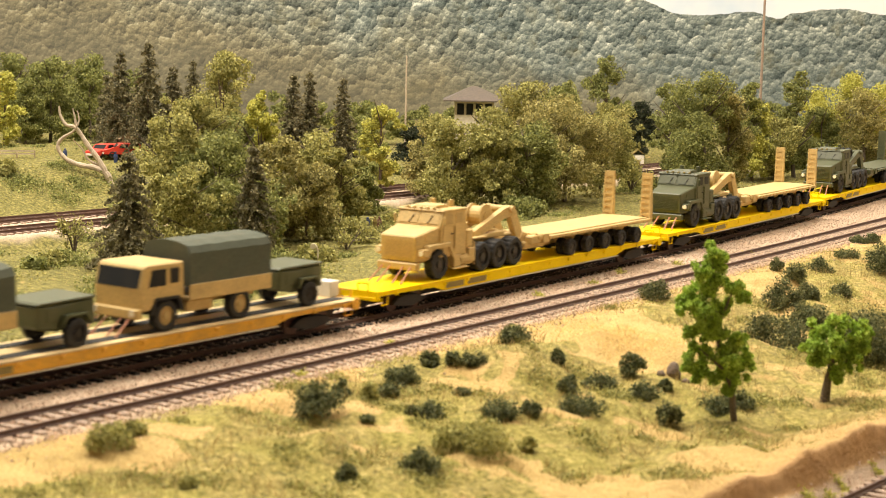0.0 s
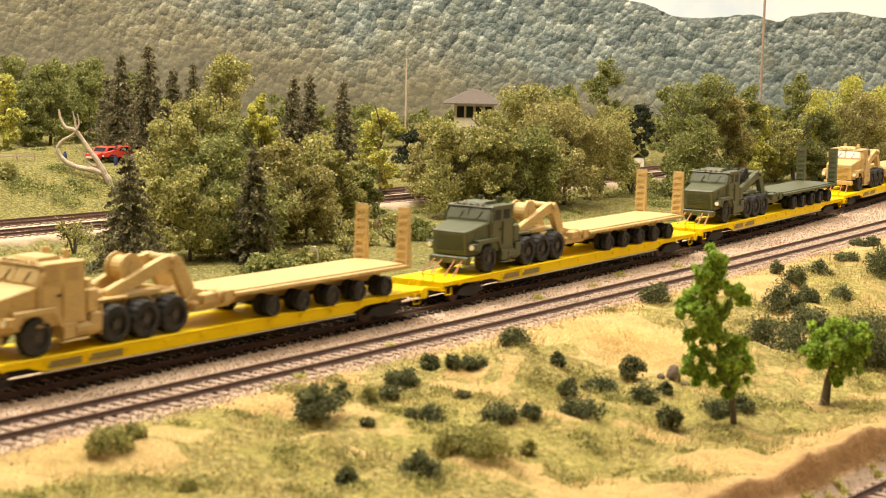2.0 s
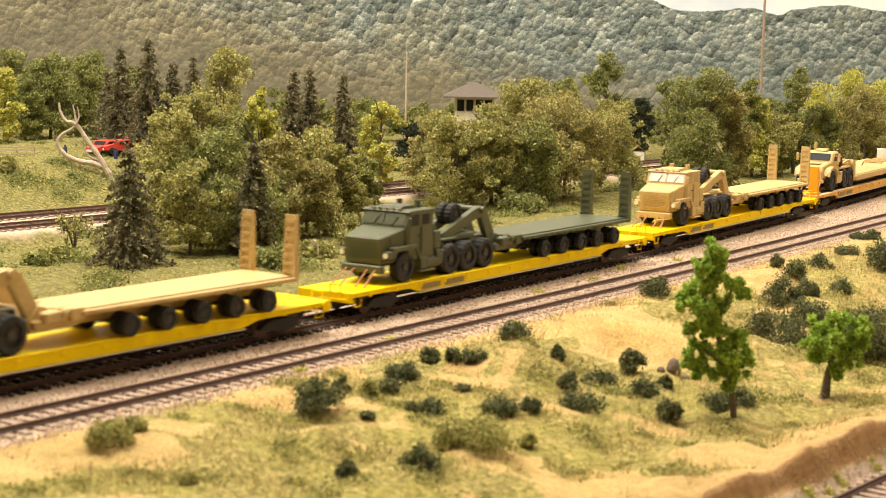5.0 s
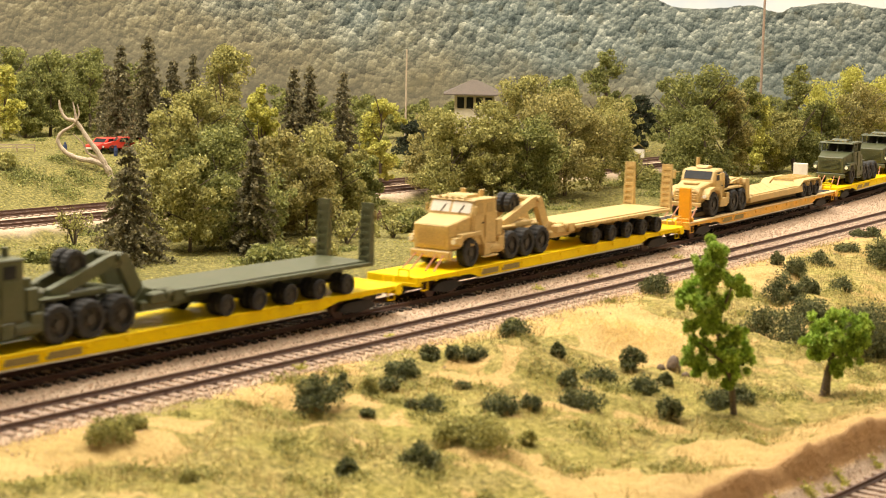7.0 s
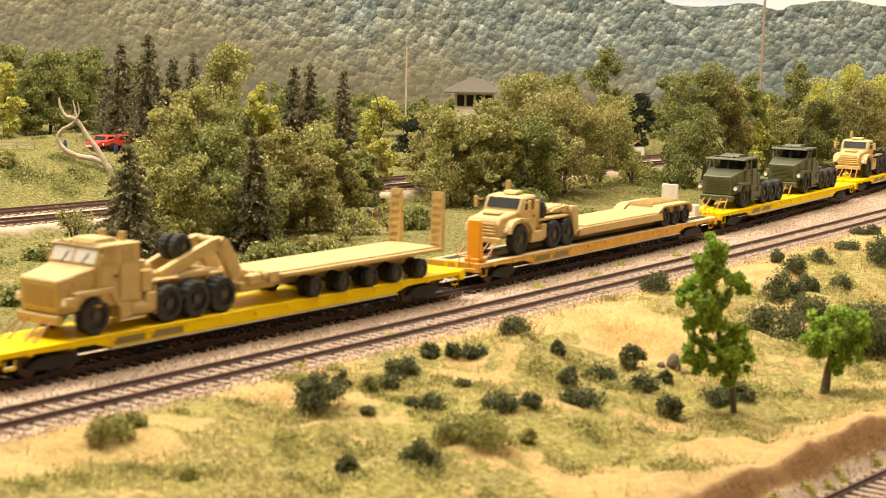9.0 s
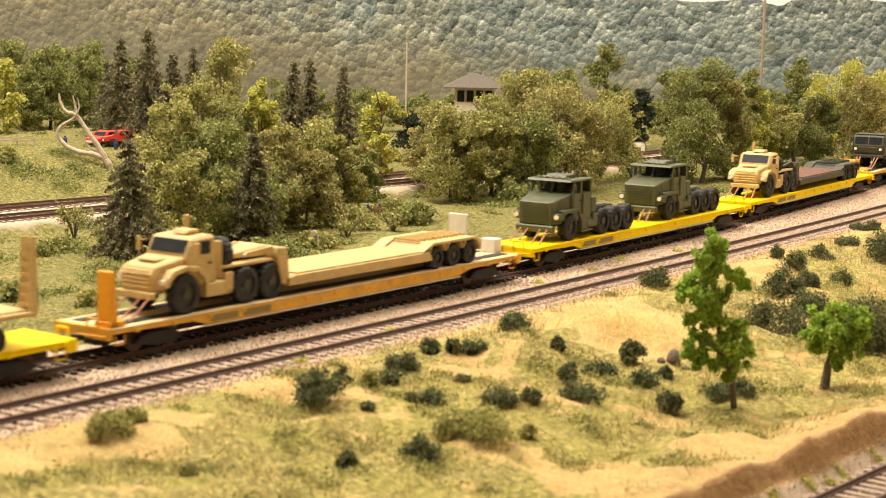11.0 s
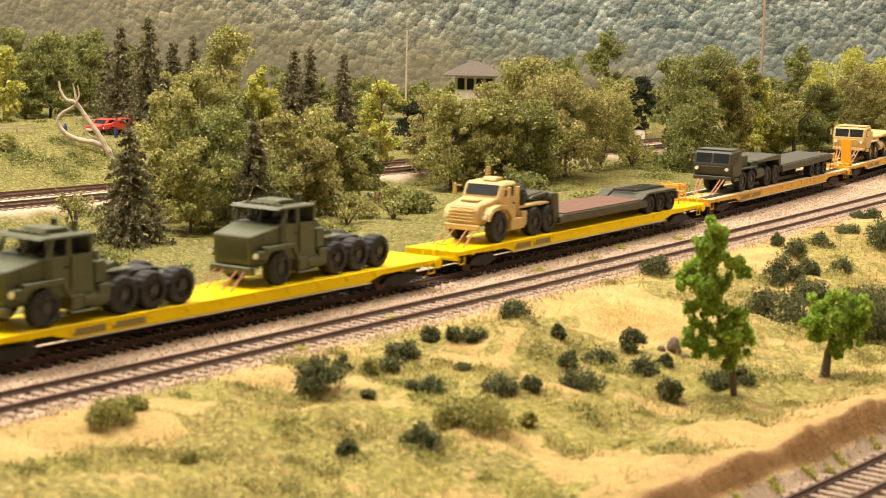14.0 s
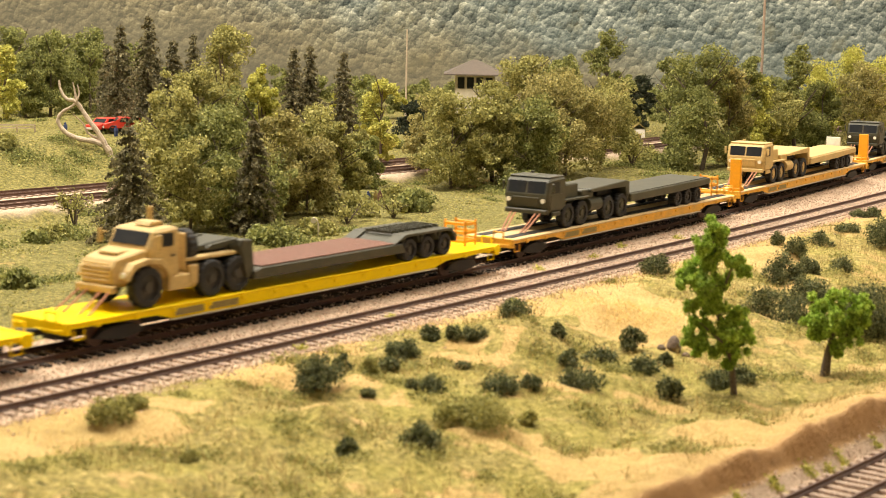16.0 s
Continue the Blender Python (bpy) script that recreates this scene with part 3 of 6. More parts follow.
def bush(x, y, h, w, leaf, label, flake=0.00062):
    SEED[0] += 1
    rng = np.random.RandomState(SEED[0])
    pts, clumps = [], 26
    h, w = h * 0.9, w * 1.15
    n = int(700 + 8e6 * h * w) // clumps
    for k in range(clumps):
        q, a = math.sqrt(rng.uniform(0, 1)) * 0.82, rng.uniform(0, 6.283)
        size = min(w * rng.uniform(0.13, 0.21), h * 0.42)
        mid = np.array((math.cos(a) * q * w * 0.5, math.sin(a) * q * w * 0.5, max(0.0, h * (1 - 0.75 * q * q) * rng.uniform(0.3, 1.0) - size * 0.6)))
        d = rng.normal(size=(n, 3))
        d /= np.linalg.norm(d, axis=1)[:, None]
        pts.append(mid + d * size * rng.uniform(0.5, 1.35, (n, 1)))
    p = np.concatenate(pts)
    p = p[p[:, 2] > -0.001]
    v, f = flakes(p, flake, rng)
    ob = mesh_object("bush", v, f, MAT[leaf])
    tagged(ob, label, "bush", "model bushes")
    ob.matrix_basis = at_ground(x, y, 0.0005)
    return ob


SPRUCES = (
    (-0.191, 1.022, 0.074, 0.037), (-0.297, 1.550, 0.100, 0.030), (-0.263, 1.500, 0.107, 0.037), (-0.244, 1.520, 0.087, 0.029),
    (-0.253, 1.700, 0.098, 0.026), (-0.330, 1.660, 0.069, 0.024), (-0.135, 1.500, 0.110, 0.031), (-0.122, 1.520, 0.112, 0.028),
    (-0.094, 1.550, 0.110, 0.031), (-0.1232, 1.088, 0.077, 0.023),
)
BIG_TREES = (
    (-0.188, 1.420, 0.128, 0.083), (-0.187, 1.149, 0.088, 0.069), (-0.151, 1.137, 0.073, 0.076), (-0.118, 1.166, 0.071, 0.066),
    (-0.095, 1.286, 0.069, 0.064), (-0.164, 1.087, 0.059, 0.054), (-0.128, 1.109, 0.047, 0.067), (-0.097, 1.183, 0.052, 0.059),
    (0.005, 1.397, 0.081, 0.077), (0.040, 1.430, 0.084, 0.067), (0.107, 1.498, 0.087, 0.100), (0.245, 1.615, 0.115, 0.089),
    (0.076, 1.638, 0.097, 0.082), (0.167, 1.699, 0.074, 0.062),
)
MID_TREES = (
    (-0.182, 1.250, 0.093, 0.062), (-0.149, 1.250, 0.082, 0.067), (-0.113, 1.300, 0.060, 0.056), (-0.079, 1.280, 0.060, 0.047),
    (-0.066, 1.365, 0.043, 0.041), (-0.012, 1.458, 0.064, 0.053), (0.022, 1.414, 0.072, 0.057), (0.070, 1.438, 0.072, 0.072),
    (0.087, 1.495, 0.077, 0.075), (0.144, 1.569, 0.071, 0.073), (0.233, 1.637, 0.090, 0.049), (0.273, 1.636, 0.099, 0.065),
    (0.355, 1.815, 0.065, 0.061), (0.415, 1.872, 0.077, 0.069), (0.452, 1.834, 0.096, 0.073),
)
BRIGHT_TREES = (
    (-0.130, 1.200, 0.104, 0.040), (-0.057, 1.500, 0.080, 0.043), (0.444, 1.889, 0.111, 0.094), (0.482, 1.880, 0.105, 0.075),
    (0.438, 2.008, 0.081, 0.060), (0.327, 1.802, 0.080, 0.066), (-0.421, 1.620, 0.074, 0.043), (-0.112, 1.780, 0.058, 0.024),
)
DARK_TREES = (
    (-0.030, 1.725, 0.046, 0.049), (0.382, 1.850, 0.114, 0.056), (0.231, 1.750, 0.095, 0.052), (0.314, 1.800, 0.105, 0.054),
    (0.166, 1.750, 0.124, 0.058), (0.119, 1.800, 0.098, 0.072), (-0.401, 1.720, 0.086, 0.069), (-0.367, 1.750, 0.089, 0.064),
    (-0.421, 1.700, 0.065, 0.051), (-0.086, 1.750, 0.055, 0.047),
    (-0.467, 1.86, 0.088, 0.07), (-0.418, 1.85, 0.083, 0.065), (-0.371, 1.84, 0.082, 0.06), (-0.335, 1.86, 0.085, 0.06),
    # two near-black trees added to stand in for the deep shadow between trees
    (0.213, 1.96, 0.062, 0.045), (0.228, 2.02, 0.07, 0.05),
)
BUSHES_NEAR = (
    (-0.046, 0.623, 0.0170, 0.016), (-0.039, 0.655, 0.0078, 0.008), (-0.027, 0.647, 0.0077, 0.007), (-0.021, 0.663, 0.0079, 0.008),
    (-0.015, 0.685, 0.0105, 0.013), (-0.005, 0.716, 0.0085, 0.008), (0.005, 0.710, 0.0072, 0.006), (0.014, 0.714, 0.0068, 0.010),
    (0.033, 0.741, 0.0095, 0.013), (0.051, 0.728, 0.0069, 0.006), (-0.010, 0.635, 0.0048, 0.006), (-0.004, 0.635, 0.0069, 0.010),
    (0.023, 0.649, 0.0077, 0.013), (0.036, 0.655, 0.0062, 0.008), (0.004, 0.604, 0.0134, 0.012), (0.016, 0.606, 0.0155, 0.023),
    (-0.006, 0.574, 0.0075, 0.012), (0.033, 0.618, 0.0074, 0.006), (-0.080, 0.528, 0.0051, 0.005), (-0.112, 0.559, 0.0086, 0.015),
    (-0.105, 0.567, 0.0058, 0.008), (-0.031, 0.561, 0.0067, 0.007), (-0.027, 0.623, 0.0030, 0.005), (0.009, 0.669, 0.0045, 0.006),
)
BUSHES_RIGHT = (
    (0.054, 0.699, 0.0090, 0.008), (0.068, 0.715, 0.0097, 0.013), (0.057, 0.669, 0.0091, 0.017), (0.085, 0.741, 0.0151, 0.010),
    (0.087, 0.705, 0.0084, 0.014), (0.094, 0.680, 0.0111, 0.010), (0.116, 0.914, 0.0129, 0.015), (0.118, 0.706, 0.0084, 0.014),
    (0.128, 0.710, 0.0072, 0.010), (0.167, 0.836, 0.0198, 0.028), (0.194, 0.884, 0.0179, 0.021), (0.187, 0.917, 0.0170, 0.019),
    (0.210, 0.996, 0.0134, 0.013), (0.238, 1.060, 0.0107, 0.014), (0.203, 0.935, 0.0110, 0.013), (0.212, 0.825, 0.0363, 0.031),
    (0.278, 1.064, 0.0215, 0.018), (0.270, 1.123, 0.0075, 0.015), (0.295, 1.194, 0.0080, 0.011), (0.305, 1.196, 0.0080, 0.011),
    (0.227, 0.957, 0.0097, 0.013), (0.207, 1.040, 0.0105, 0.008), (0.097, 0.721, 0.0061, 0.006),
)
BUSHES_FAR = (
    (-0.036, 1.284, 0.014, 0.021), (-0.021, 1.241, 0.017, 0.025), (-0.239, 1.038, 0.008, 0.021),
    (-0.248, 1.018, 0.009, 0.017), (0.190, 1.655, 0.025, 0.033), (0.217, 1.609, 0.023, 0.032), (-0.078, 1.498, 0.014, 0.025),
    (-0.055, 1.697, 0.011, 0.023), (-0.082, 1.085, 0.015, 0.022), (0.397, 1.938, 0.019, 0.039), (0.310, 1.843, 0.018, 0.037),
    (0.063, 1.396, 0.021, 0.033), (-0.353, 1.358, 0.011, 0.018), (-0.106, 1.044, 0.014, 0.028), (-0.066, 1.192, 0.018, 0.032),
    (-0.219, 0.865, 0.012, 0.017), (-0.1746, 0.8424, 0.011, 0.016),
)


for i, row in enumerate(MID_TREES):
    broadleaf(*row, ("leaf_olive", "leaf_green", "leaf_gold")[i % 3], "bushy %s model tree in the thicket" % ("olive", "green", "golden-olive")[i % 3])
for row in SPRUCES:
    spruce(*row)
for i, row in enumerate(BIG_TREES):
    leaf = ("leaf_olive", "leaf_olive", "leaf_green", "leaf_gold")[i % 4] if i < 9 else ("leaf_olive", "leaf_gold", "leaf_green", "leaf_olive", "leaf_olive")[i - 9]
    broadleaf(*row, leaf, {"leaf_olive": "full olive-green model tree of clump foliage", "leaf_green": "mid-green bushy model tree of clump foliage", "leaf_gold": "golden-olive bushy model tree of clump foliage"}[leaf])
for row in BRIGHT_TREES:
    broadleaf(*row, "leaf_bright", "pale yellow-green model tree with loose foliage")
# leaf_dark: one dark tree, and shadow coloured in by the last two
for i, row in enumerate(DARK_TREES):
    broadleaf(*row, "leaf_dark" if i == 0 or i > 13 else "leaf_green", "deep green model tree in the far row")
for i, row in enumerate(BUSHES_NEAR):
    leaf = "leaf_olive" if i in (2, 14, 15, 17, 18, 19, 20) else "leaf_sage"
    bush(*row, leaf, "low %s model shrub on the dry slope" % ("grey-green" if leaf == "leaf_sage" else "olive"))
for row in BUSHES_RIGHT:
    bush(*row, "leaf_sage", "dense dark grey-green model shrub on the sandy bank")
for i, row in enumerate(BUSHES_FAR):
    leaf = ("leaf_olive", "leaf_green")[i % 2]
    bush(*row, leaf, "straggly %s model shrub in the field" % ("olive" if i % 2 == 0 else "green"), 0.0013)


def near_tree(x, y, clumps, trunk, label):
    """A foreground tree: clumps of fresh green foam on a dark stem."""
    SEED[0] += 1
    rng = np.random.RandomState(SEED[0])
    root = thing("tree", label, "tree", "foreground trees")
    bm = B()
    for p, q, r0, r1 in trunk:
        pipe(bm, p, q, r0, 8, r1)
    part("trunk", bm, MAT["wood"], root, "dark brown twisted stem")
    pts = []
    for cx, cy, cz, r in clumps:
        for k in range(10):
            d = rng.normal(size=3)
            d = d / np.linalg.norm(d) * r * rng.uniform(0.35, 0.95)
            n = 150
            e = rng.normal(size=(n, 3))
            e = e / np.linalg.norm(e, axis=1)[:, None] * r * 0.34 * rng.uniform(0.3, 1.25, (n, 1))
            pts.append(e + d + np.array((cx, cy, cz)))
    v, f = flakes(np.concatenate(pts), 0.0007, rng)
    mesh_object("crown", v, f, MAT["leaf_fresh"], root)
    root.matrix_basis = at_ground(x, y)


near_tree(0.1226, 0.6897, ((-0.0122, 0.0000, 0.0712, 0.0052), (-0.0089, 0.0020, 0.0653, 0.0047), (-0.0150, -0.0020, 0.0629, 0.0056), (-0.0118, 0.0000, 0.0570, 0.0061), (-0.0183, 0.0030, 0.0522, 0.0066), (-0.0035, -0.0020, 0.0563, 0.0042), (-0.0230, -0.0020, 0.0475, 0.0047), (-0.0141, -0.0030, 0.0451, 0.0070), (0.0019, 0.0020, 0.0510, 0.0038), (-0.0059, 0.0030, 0.0475, 0.0047), (-0.0176, 0.0020, 0.0380, 0.0061), (-0.0089, 0.0000, 0.0373, 0.0066), (0.0000, -0.0020, 0.0344, 0.0047), (-0.0141, 0.0030, 0.0285, 0.0061), (-0.0042, -0.0030, 0.0268, 0.0070), (0.0028, 0.0020, 0.0249, 0.0052), (-0.0200, -0.0020, 0.0237, 0.0042), (-0.0089, 0.0000, 0.0197, 0.0056), (-0.0160, 0.0030, 0.0183, 0.0047), (-0.0005, 0.0000, 0.0178, 0.0052), (-0.0035, 0.0000, 0.0131, 0.0028)),
          (((0, 0, -0.003), (-0.002, 0, 0.014), 0.0015, 0.0012), ((-0.002, 0, 0.014), (-0.009, 0.001, 0.036), 0.0012, 0.0009), ((-0.009, 0.001, 0.036), (-0.012, 0, 0.068), 0.0009, 0.0004),
           ((-0.009, 0.001, 0.036), (-0.003, 0, 0.055), 0.0006, 0.0003), ((-0.004, 0, 0.020), (-0.016, 0, 0.030), 0.0006, 0.0003), ((-0.009, 0, 0.038), (-0.020, 0, 0.048), 0.0006, 0.0003)),
          "tall fresh-green model tree with bare gaps on the slope")
near_tree(0.1695, 0.734, ((0.0043, 0.0000, 0.0333, 0.0065), (-0.0033, 0.0030, 0.0308, 0.0055), (0.0125, -0.0020, 0.0313, 0.0060), (-0.0075, -0.0020, 0.0253, 0.0045), (0.0010, -0.0040, 0.0253, 0.0065), (0.0092, 0.0020, 0.0245, 0.0065), (0.0168, 0.0000, 0.0253, 0.0045), (0.0043, 0.0030, 0.0182, 0.0060), (-0.0040, 0.0000, 0.0197, 0.0050), (0.0125, -0.0020, 0.0182, 0.0045), (0.0050, -0.0030, 0.0119, 0.0040), (0.0180, 0.0030, 0.0308, 0.0030)),
          (((0, 0, -0.003), (0.001, 0, 0.008), 0.0026, 0.0018), ((0.001, 0, 0.008), (0.004, 0, 0.026), 0.0018, 0.0006)),
          "round bright-green model tree with a stout trunk")


def dead_tree():
    root = thing("dead_tree", "bleached bare forked trunk leaning on the grassy rise", "dead tree")
    bm = B()
    ctrl = (((0.0000, 0.000, -0.0040), (-0.0042, 0.000, 0.0079), (-0.0145, 0.000, 0.0131), (-0.0262, 0.000, 0.0149), (-0.0378, 0.000, 0.0196), (-0.0448, 0.000, 0.0290), (-0.0416, 0.000, 0.0364), (-0.0341, 0.000, 0.0411), (-0.0294, 0.000, 0.0453)),
            ((0.0009, 0.000, -0.0040), (-0.0098, 0.000, 0.0177), (-0.0191, 0.000, 0.0304), (-0.0294, 0.000, 0.0453), (-0.0378, 0.000, 0.0481), (-0.0425, 0.000, 0.0560), (-0.0434, 0.000, 0.0630)),
            ((-0.0294, 0.000, 0.0453), (-0.0304, 0.000, 0.0537), (-0.0322, 0.000, 0.0616)),
            ((-0.0107, 0.002, 0.0149), (-0.0201, 0.002, 0.0196), (-0.0248, 0.002, 0.0280), (-0.0322, 0.002, 0.0350)),
            ((-0.0294, -0.002, 0.0453), (-0.0266, -0.002, 0.0523), (-0.0280, -0.002, 0.0598)))
    for k, path in enumerate(ctrl):
        q = [Vector(p) for p in path]
        q = [2 * q[0] - q[1]] + q + [2 * q[-1] - q[-2]]
        fine = []
        for a, b, c, d in zip(q, q[1:], q[2:], q[3:]):
            for t in (0.0, 0.25, 0.5, 0.75):
                fine.append(0.5 * (2 * b + (c - a) * t + (2 * a - 5 * b + 4 * c - d) * t * t + (3 * b - 3 * c + d - a) * t ** 3))
        fine.append(q[-2])
        r = (0.0029, 0.0026, 0.0012, 0.0012, 0.0010)[k]
        radii = [r * (1 - 0.72 * i / len(fine)) * (1 + 0.12 * math.sin(2.3 * i + k)) for i in range(len(fine))]
        for i in range(len(fine) - 1):
            pipe(bm, fine[i], fine[i + 1].lerp(fine[i], -0.15), radii[i], 9, radii[i + 1])
    part("trunk", bm, MAT["bleached"], root)
    root.matrix_basis = at_ground(-0.2755, 1.40)


dead_tree()


def far_woods():
    """The close-set trees along the foot of the backdrop."""
    rng = np.random.RandomState(9)
    vs, fs, n = [], [], 0
    for k in range(75):
        x, y = -0.75 + 1.6 * (k + rng.uniform(-0.4, 0.4)) / 75, rng.uniform(2.15, 2.6)
        h, w = rng.uniform(0.028, 0.05), rng.uniform(0.045, 0.075)
        p = crown_points(rng, h, w, 2600, 0.0, 24) + np.array((x, y, float(ground_z(np.array(x), np.array(y)))))
        v, f = flakes(p, 0.0016, rng)
        vs.append(v)
        fs.append(f + n)
        n += len(v)
    tagged(mesh_object("far_woods", np.concatenate(vs), np.concatenate(fs), MAT["leaf_green"]), "dense olive-green woods at the foot of the hills", "woods", kind="stuff")


far_woods()


def grass():
    """Static-grass fibres and turf flock."""
    rng = np.random.RandomState(77)

    def scatter(name, label, mat, n, size, tall, front, patch):
        if front == "hump":
            x, y = rng.normal(0.088, 0.017, n), rng.normal(0.792, 0.016, n)
            ok = x > -1
        elif front:
            x, y = rng.uniform(-0.2, 0.30, n), rng.uniform(0.47, 1.15, n)
            s, l = to_line(x, y)
            ok = (l < siding_l(s) - 0.022) & (l > lower_l(s) + 0.034) & (slope_turf(x, y) > 0.15 + 0.3 * rng.normal(size=n))
        else:
            x, y = rng.uniform(-0.5, 0.5, n), rng.uniform(0.75, 2.1, n)
            s, l = to_line(x, y)
            u, v = rear_uv(x, y)
            ok = (l > 0.032) & (rear_gap(v) > 0.028)
        ok &= (front == "hump") | (rough(x, y, 0.055, patch) + 0.5 * rough(x, y, 0.015, patch + 4) > 0.05 * rng.normal(size=n))
        x, y = x[ok], y[ok]
        m = len(x)
        p = np.stack([x, y, ground_z(x, y)], 1)
        if tall:
            h = tall * rng.uniform(0.4, 1.2, (m, 1))
            lean = rng.normal(size=(m, 2)) * (1.3 if front == "hump" else 0.45)
            side = rng.normal(size=(m, 2))
            side = side / np.linalg.norm(side, axis=1)[:, None] * size
            z0 = np.zeros((m, 1))
            v = np.stack([p + np.hstack([side, z0]), p - np.hstack([side, z0]), p + np.hstack([lean * h, h])], 1).reshape(-1, 3)
            f = np.arange(3 * m).reshape(-1, 3)
        else:
            q = flakes(p * 0, size, rng, 0.4)
            q[0][:, 2] *= 0.45
            v, f = q[0] + np.repeat(p + np.array((0, 0, size * 0.3)), 4, 0), q[1]
        tagged(mesh_object(name, v, f, MAT[mat]), label, "grass", kind="stuff")

    scatter("dry_grass", "straw-coloured grass fibres on the dry slope", "straw", 60000, 0.00017, 0.0050, True, 0)
    scatter("turf", "olive turf flock on the dry slope", "turf", 190000, 0.00048, 0, True, 14)
    scatter("golden_grass", "lying golden grass fibres on the sandy hump", "golden", 1100, 0.00014, 0.0042, "hump", 0)
    scatter("field_turf", "olive turf flock across the field", "turf", 150000, 0.0008, 0, False, 8)
    scatter("field_grass", "dry grass fibres across the field", "straw", 14000, 0.0002, 0.004, False, 24)


grass()


def scrub():
    """Low mats and tufts of scrub between the shrubs."""
    rng = np.random.RandomState(41)
    for name, leaf, label, n0, span in (("scrub", "leaf_olive", "low olive scrub mats on the dry slope", 520, True), ("field_scrub", "leaf_green", "low green scrub mats across the field", 220, False)):
        vs, fs, n = [], [], 0
        for k in range(n0):
            if span:
                x, y = rng.uniform(-0.15, 0.26), rng.uniform(0.48, 1.05)
            else:
                x, y = rng.uniform(-0.42, 0.42), rng.uniform(0.85, 1.75)
            s, l = (float(v) for v in to_line(x, y))
            u, v = rear_uv(x, y)
            if (span and (l > siding_l(s) - 0.026 or l < lower_l(s) + 0.04 or slope_turf(np.array(x), np.array(y)) < 0.6)) or (not span and (l < 0.035 or rear_gap(v) < 0.034)):
                continue
            w = rng.uniform(0.004, 0.012) * (1 if span else 1.6)
            m = int(90 + 9e6 * w * w * 0.18)
            p = rng.normal(size=(m, 3)) * np.array((w * 0.45, w * 0.45, w * 0.13))
            p[:, 2] = np.abs(p[:, 2])
            p[:, :2] += (x, y)
            p[:, 2] += ground_z(p[:, 0], p[:, 1])
            vv, ff = flakes(p, 0.0006 if span else 0.0009, rng)
            vs.append(vv)
            fs.append(ff + n)
            n += len(vv)
        tagged(mesh_object(name, np.concatenate(vs), np.concatenate(fs), MAT[leaf]), label, "scrub", kind="stuff")


scrub()


# ---- rolling stock: built in full-size metres, scaled down by S; x runs back from the datum, y to the far side ----
def P(name, bm, mat, parent, label="", bevel=0.03):
    return part(name, bm, MAT[mat], parent, label, S, bevel)


WHEELS = {}


def wheel(parent, x, y, r, w, rim, name="wheel"):
    """tyre with tread shoulders > rim with hub."""
    key = (round(r, 2), round(w, 2), rim)
    if key not in WHEELS:
        bm = B()
        prof = ((0.62, -0.5), (0.92, -0.5), (1.0, -0.38), (1.0, 0.38), (0.92, 0.5), (0.62, 0.5))
        rings = []
        for k in range(48):
            a, lug = 6.28318 * k / 48, 0.955 if k % 3 == 0 else 1.0
            rings.append([bm.verts.new((math.cos(a) * q * (lug if q > 0.9 else 1) * r, u * w, math.sin(a) * q * (lug if q > 0.9 else 1) * r)) for q, u in prof])
        for a, b in zip(rings, rings[1:] + rings[:1]):
            for i in range(len(prof)):
                j = (i + 1) % len(prof)
                bm.faces.new((a[i], a[j], b[j], b[i]))
        rm = B()
        pipe(rm, (0, -w * 0.30, 0), (0, w * 0.30, 0), r * 0.64, 16)
        pipe(rm, (0, -w * 0.46, 0), (0, w * 0.46, 0), r * 0.26, 12, r * 0.26)
        for k in range(8):
            a = 6.28318 * k / 8
            pipe(rm, (math.cos(a) * r * 0.42, -w * 0.36, math.sin(a) * r * 0.42), (math.cos(a) * r * 0.42, w * 0.36, math.sin(a) * r * 0.42), r * 0.05, 6)
        t = P(name, bm, "tyre", None, bevel=0)
        q = P("rim", rm, "rim" if rim == "tyre" else rim, None, bevel=0)
        WHEELS[key] = (t.data, q.data)
        t.parent = parent
        q.parent = t
    else:
        t = new(name, WHEELS[key][0])
        t.parent = parent
        q = new("rim", WHEELS[key][1])
        q.parent = t
    t.matrix_local = Matrix.Translation((x * S, y * S, r * S))
    return t


def bogie(root, x):
    bm = B()
    for y in (-1.05, 1.05):
        prism(bm, ((x - 1.25, -0.75), (x - 0.9, -0.5), (x - 0.45, -0.42), (x + 0.45, -0.42), (x + 0.9, -0.5), (x + 1.25, -0.75), (x + 0.7, -0.85), (x, -0.95), (x - 0.7, -0.85)), y - 0.12, y + 0.12)
    box(bm, x - 0.2, x + 0.2, -1.1, 1.1, -0.7, -0.4)
    b = P("bogie", bm, "black", root, "black side frame")
    for dx in (-0.88, 0.88):
        wm = B()
        for y in (-0.74, 0.74):
            pipe(wm, (x + dx, y - 0.07, -0.67), (x + dx, y + 0.07, -0.67), 0.44, 16)
        pipe(wm, (x + dx, -0.7, -0.67), (x + dx, 0.7, -0.67), 0.09, 8)
        P("wheelset", wm, "rail", b, bevel=0)


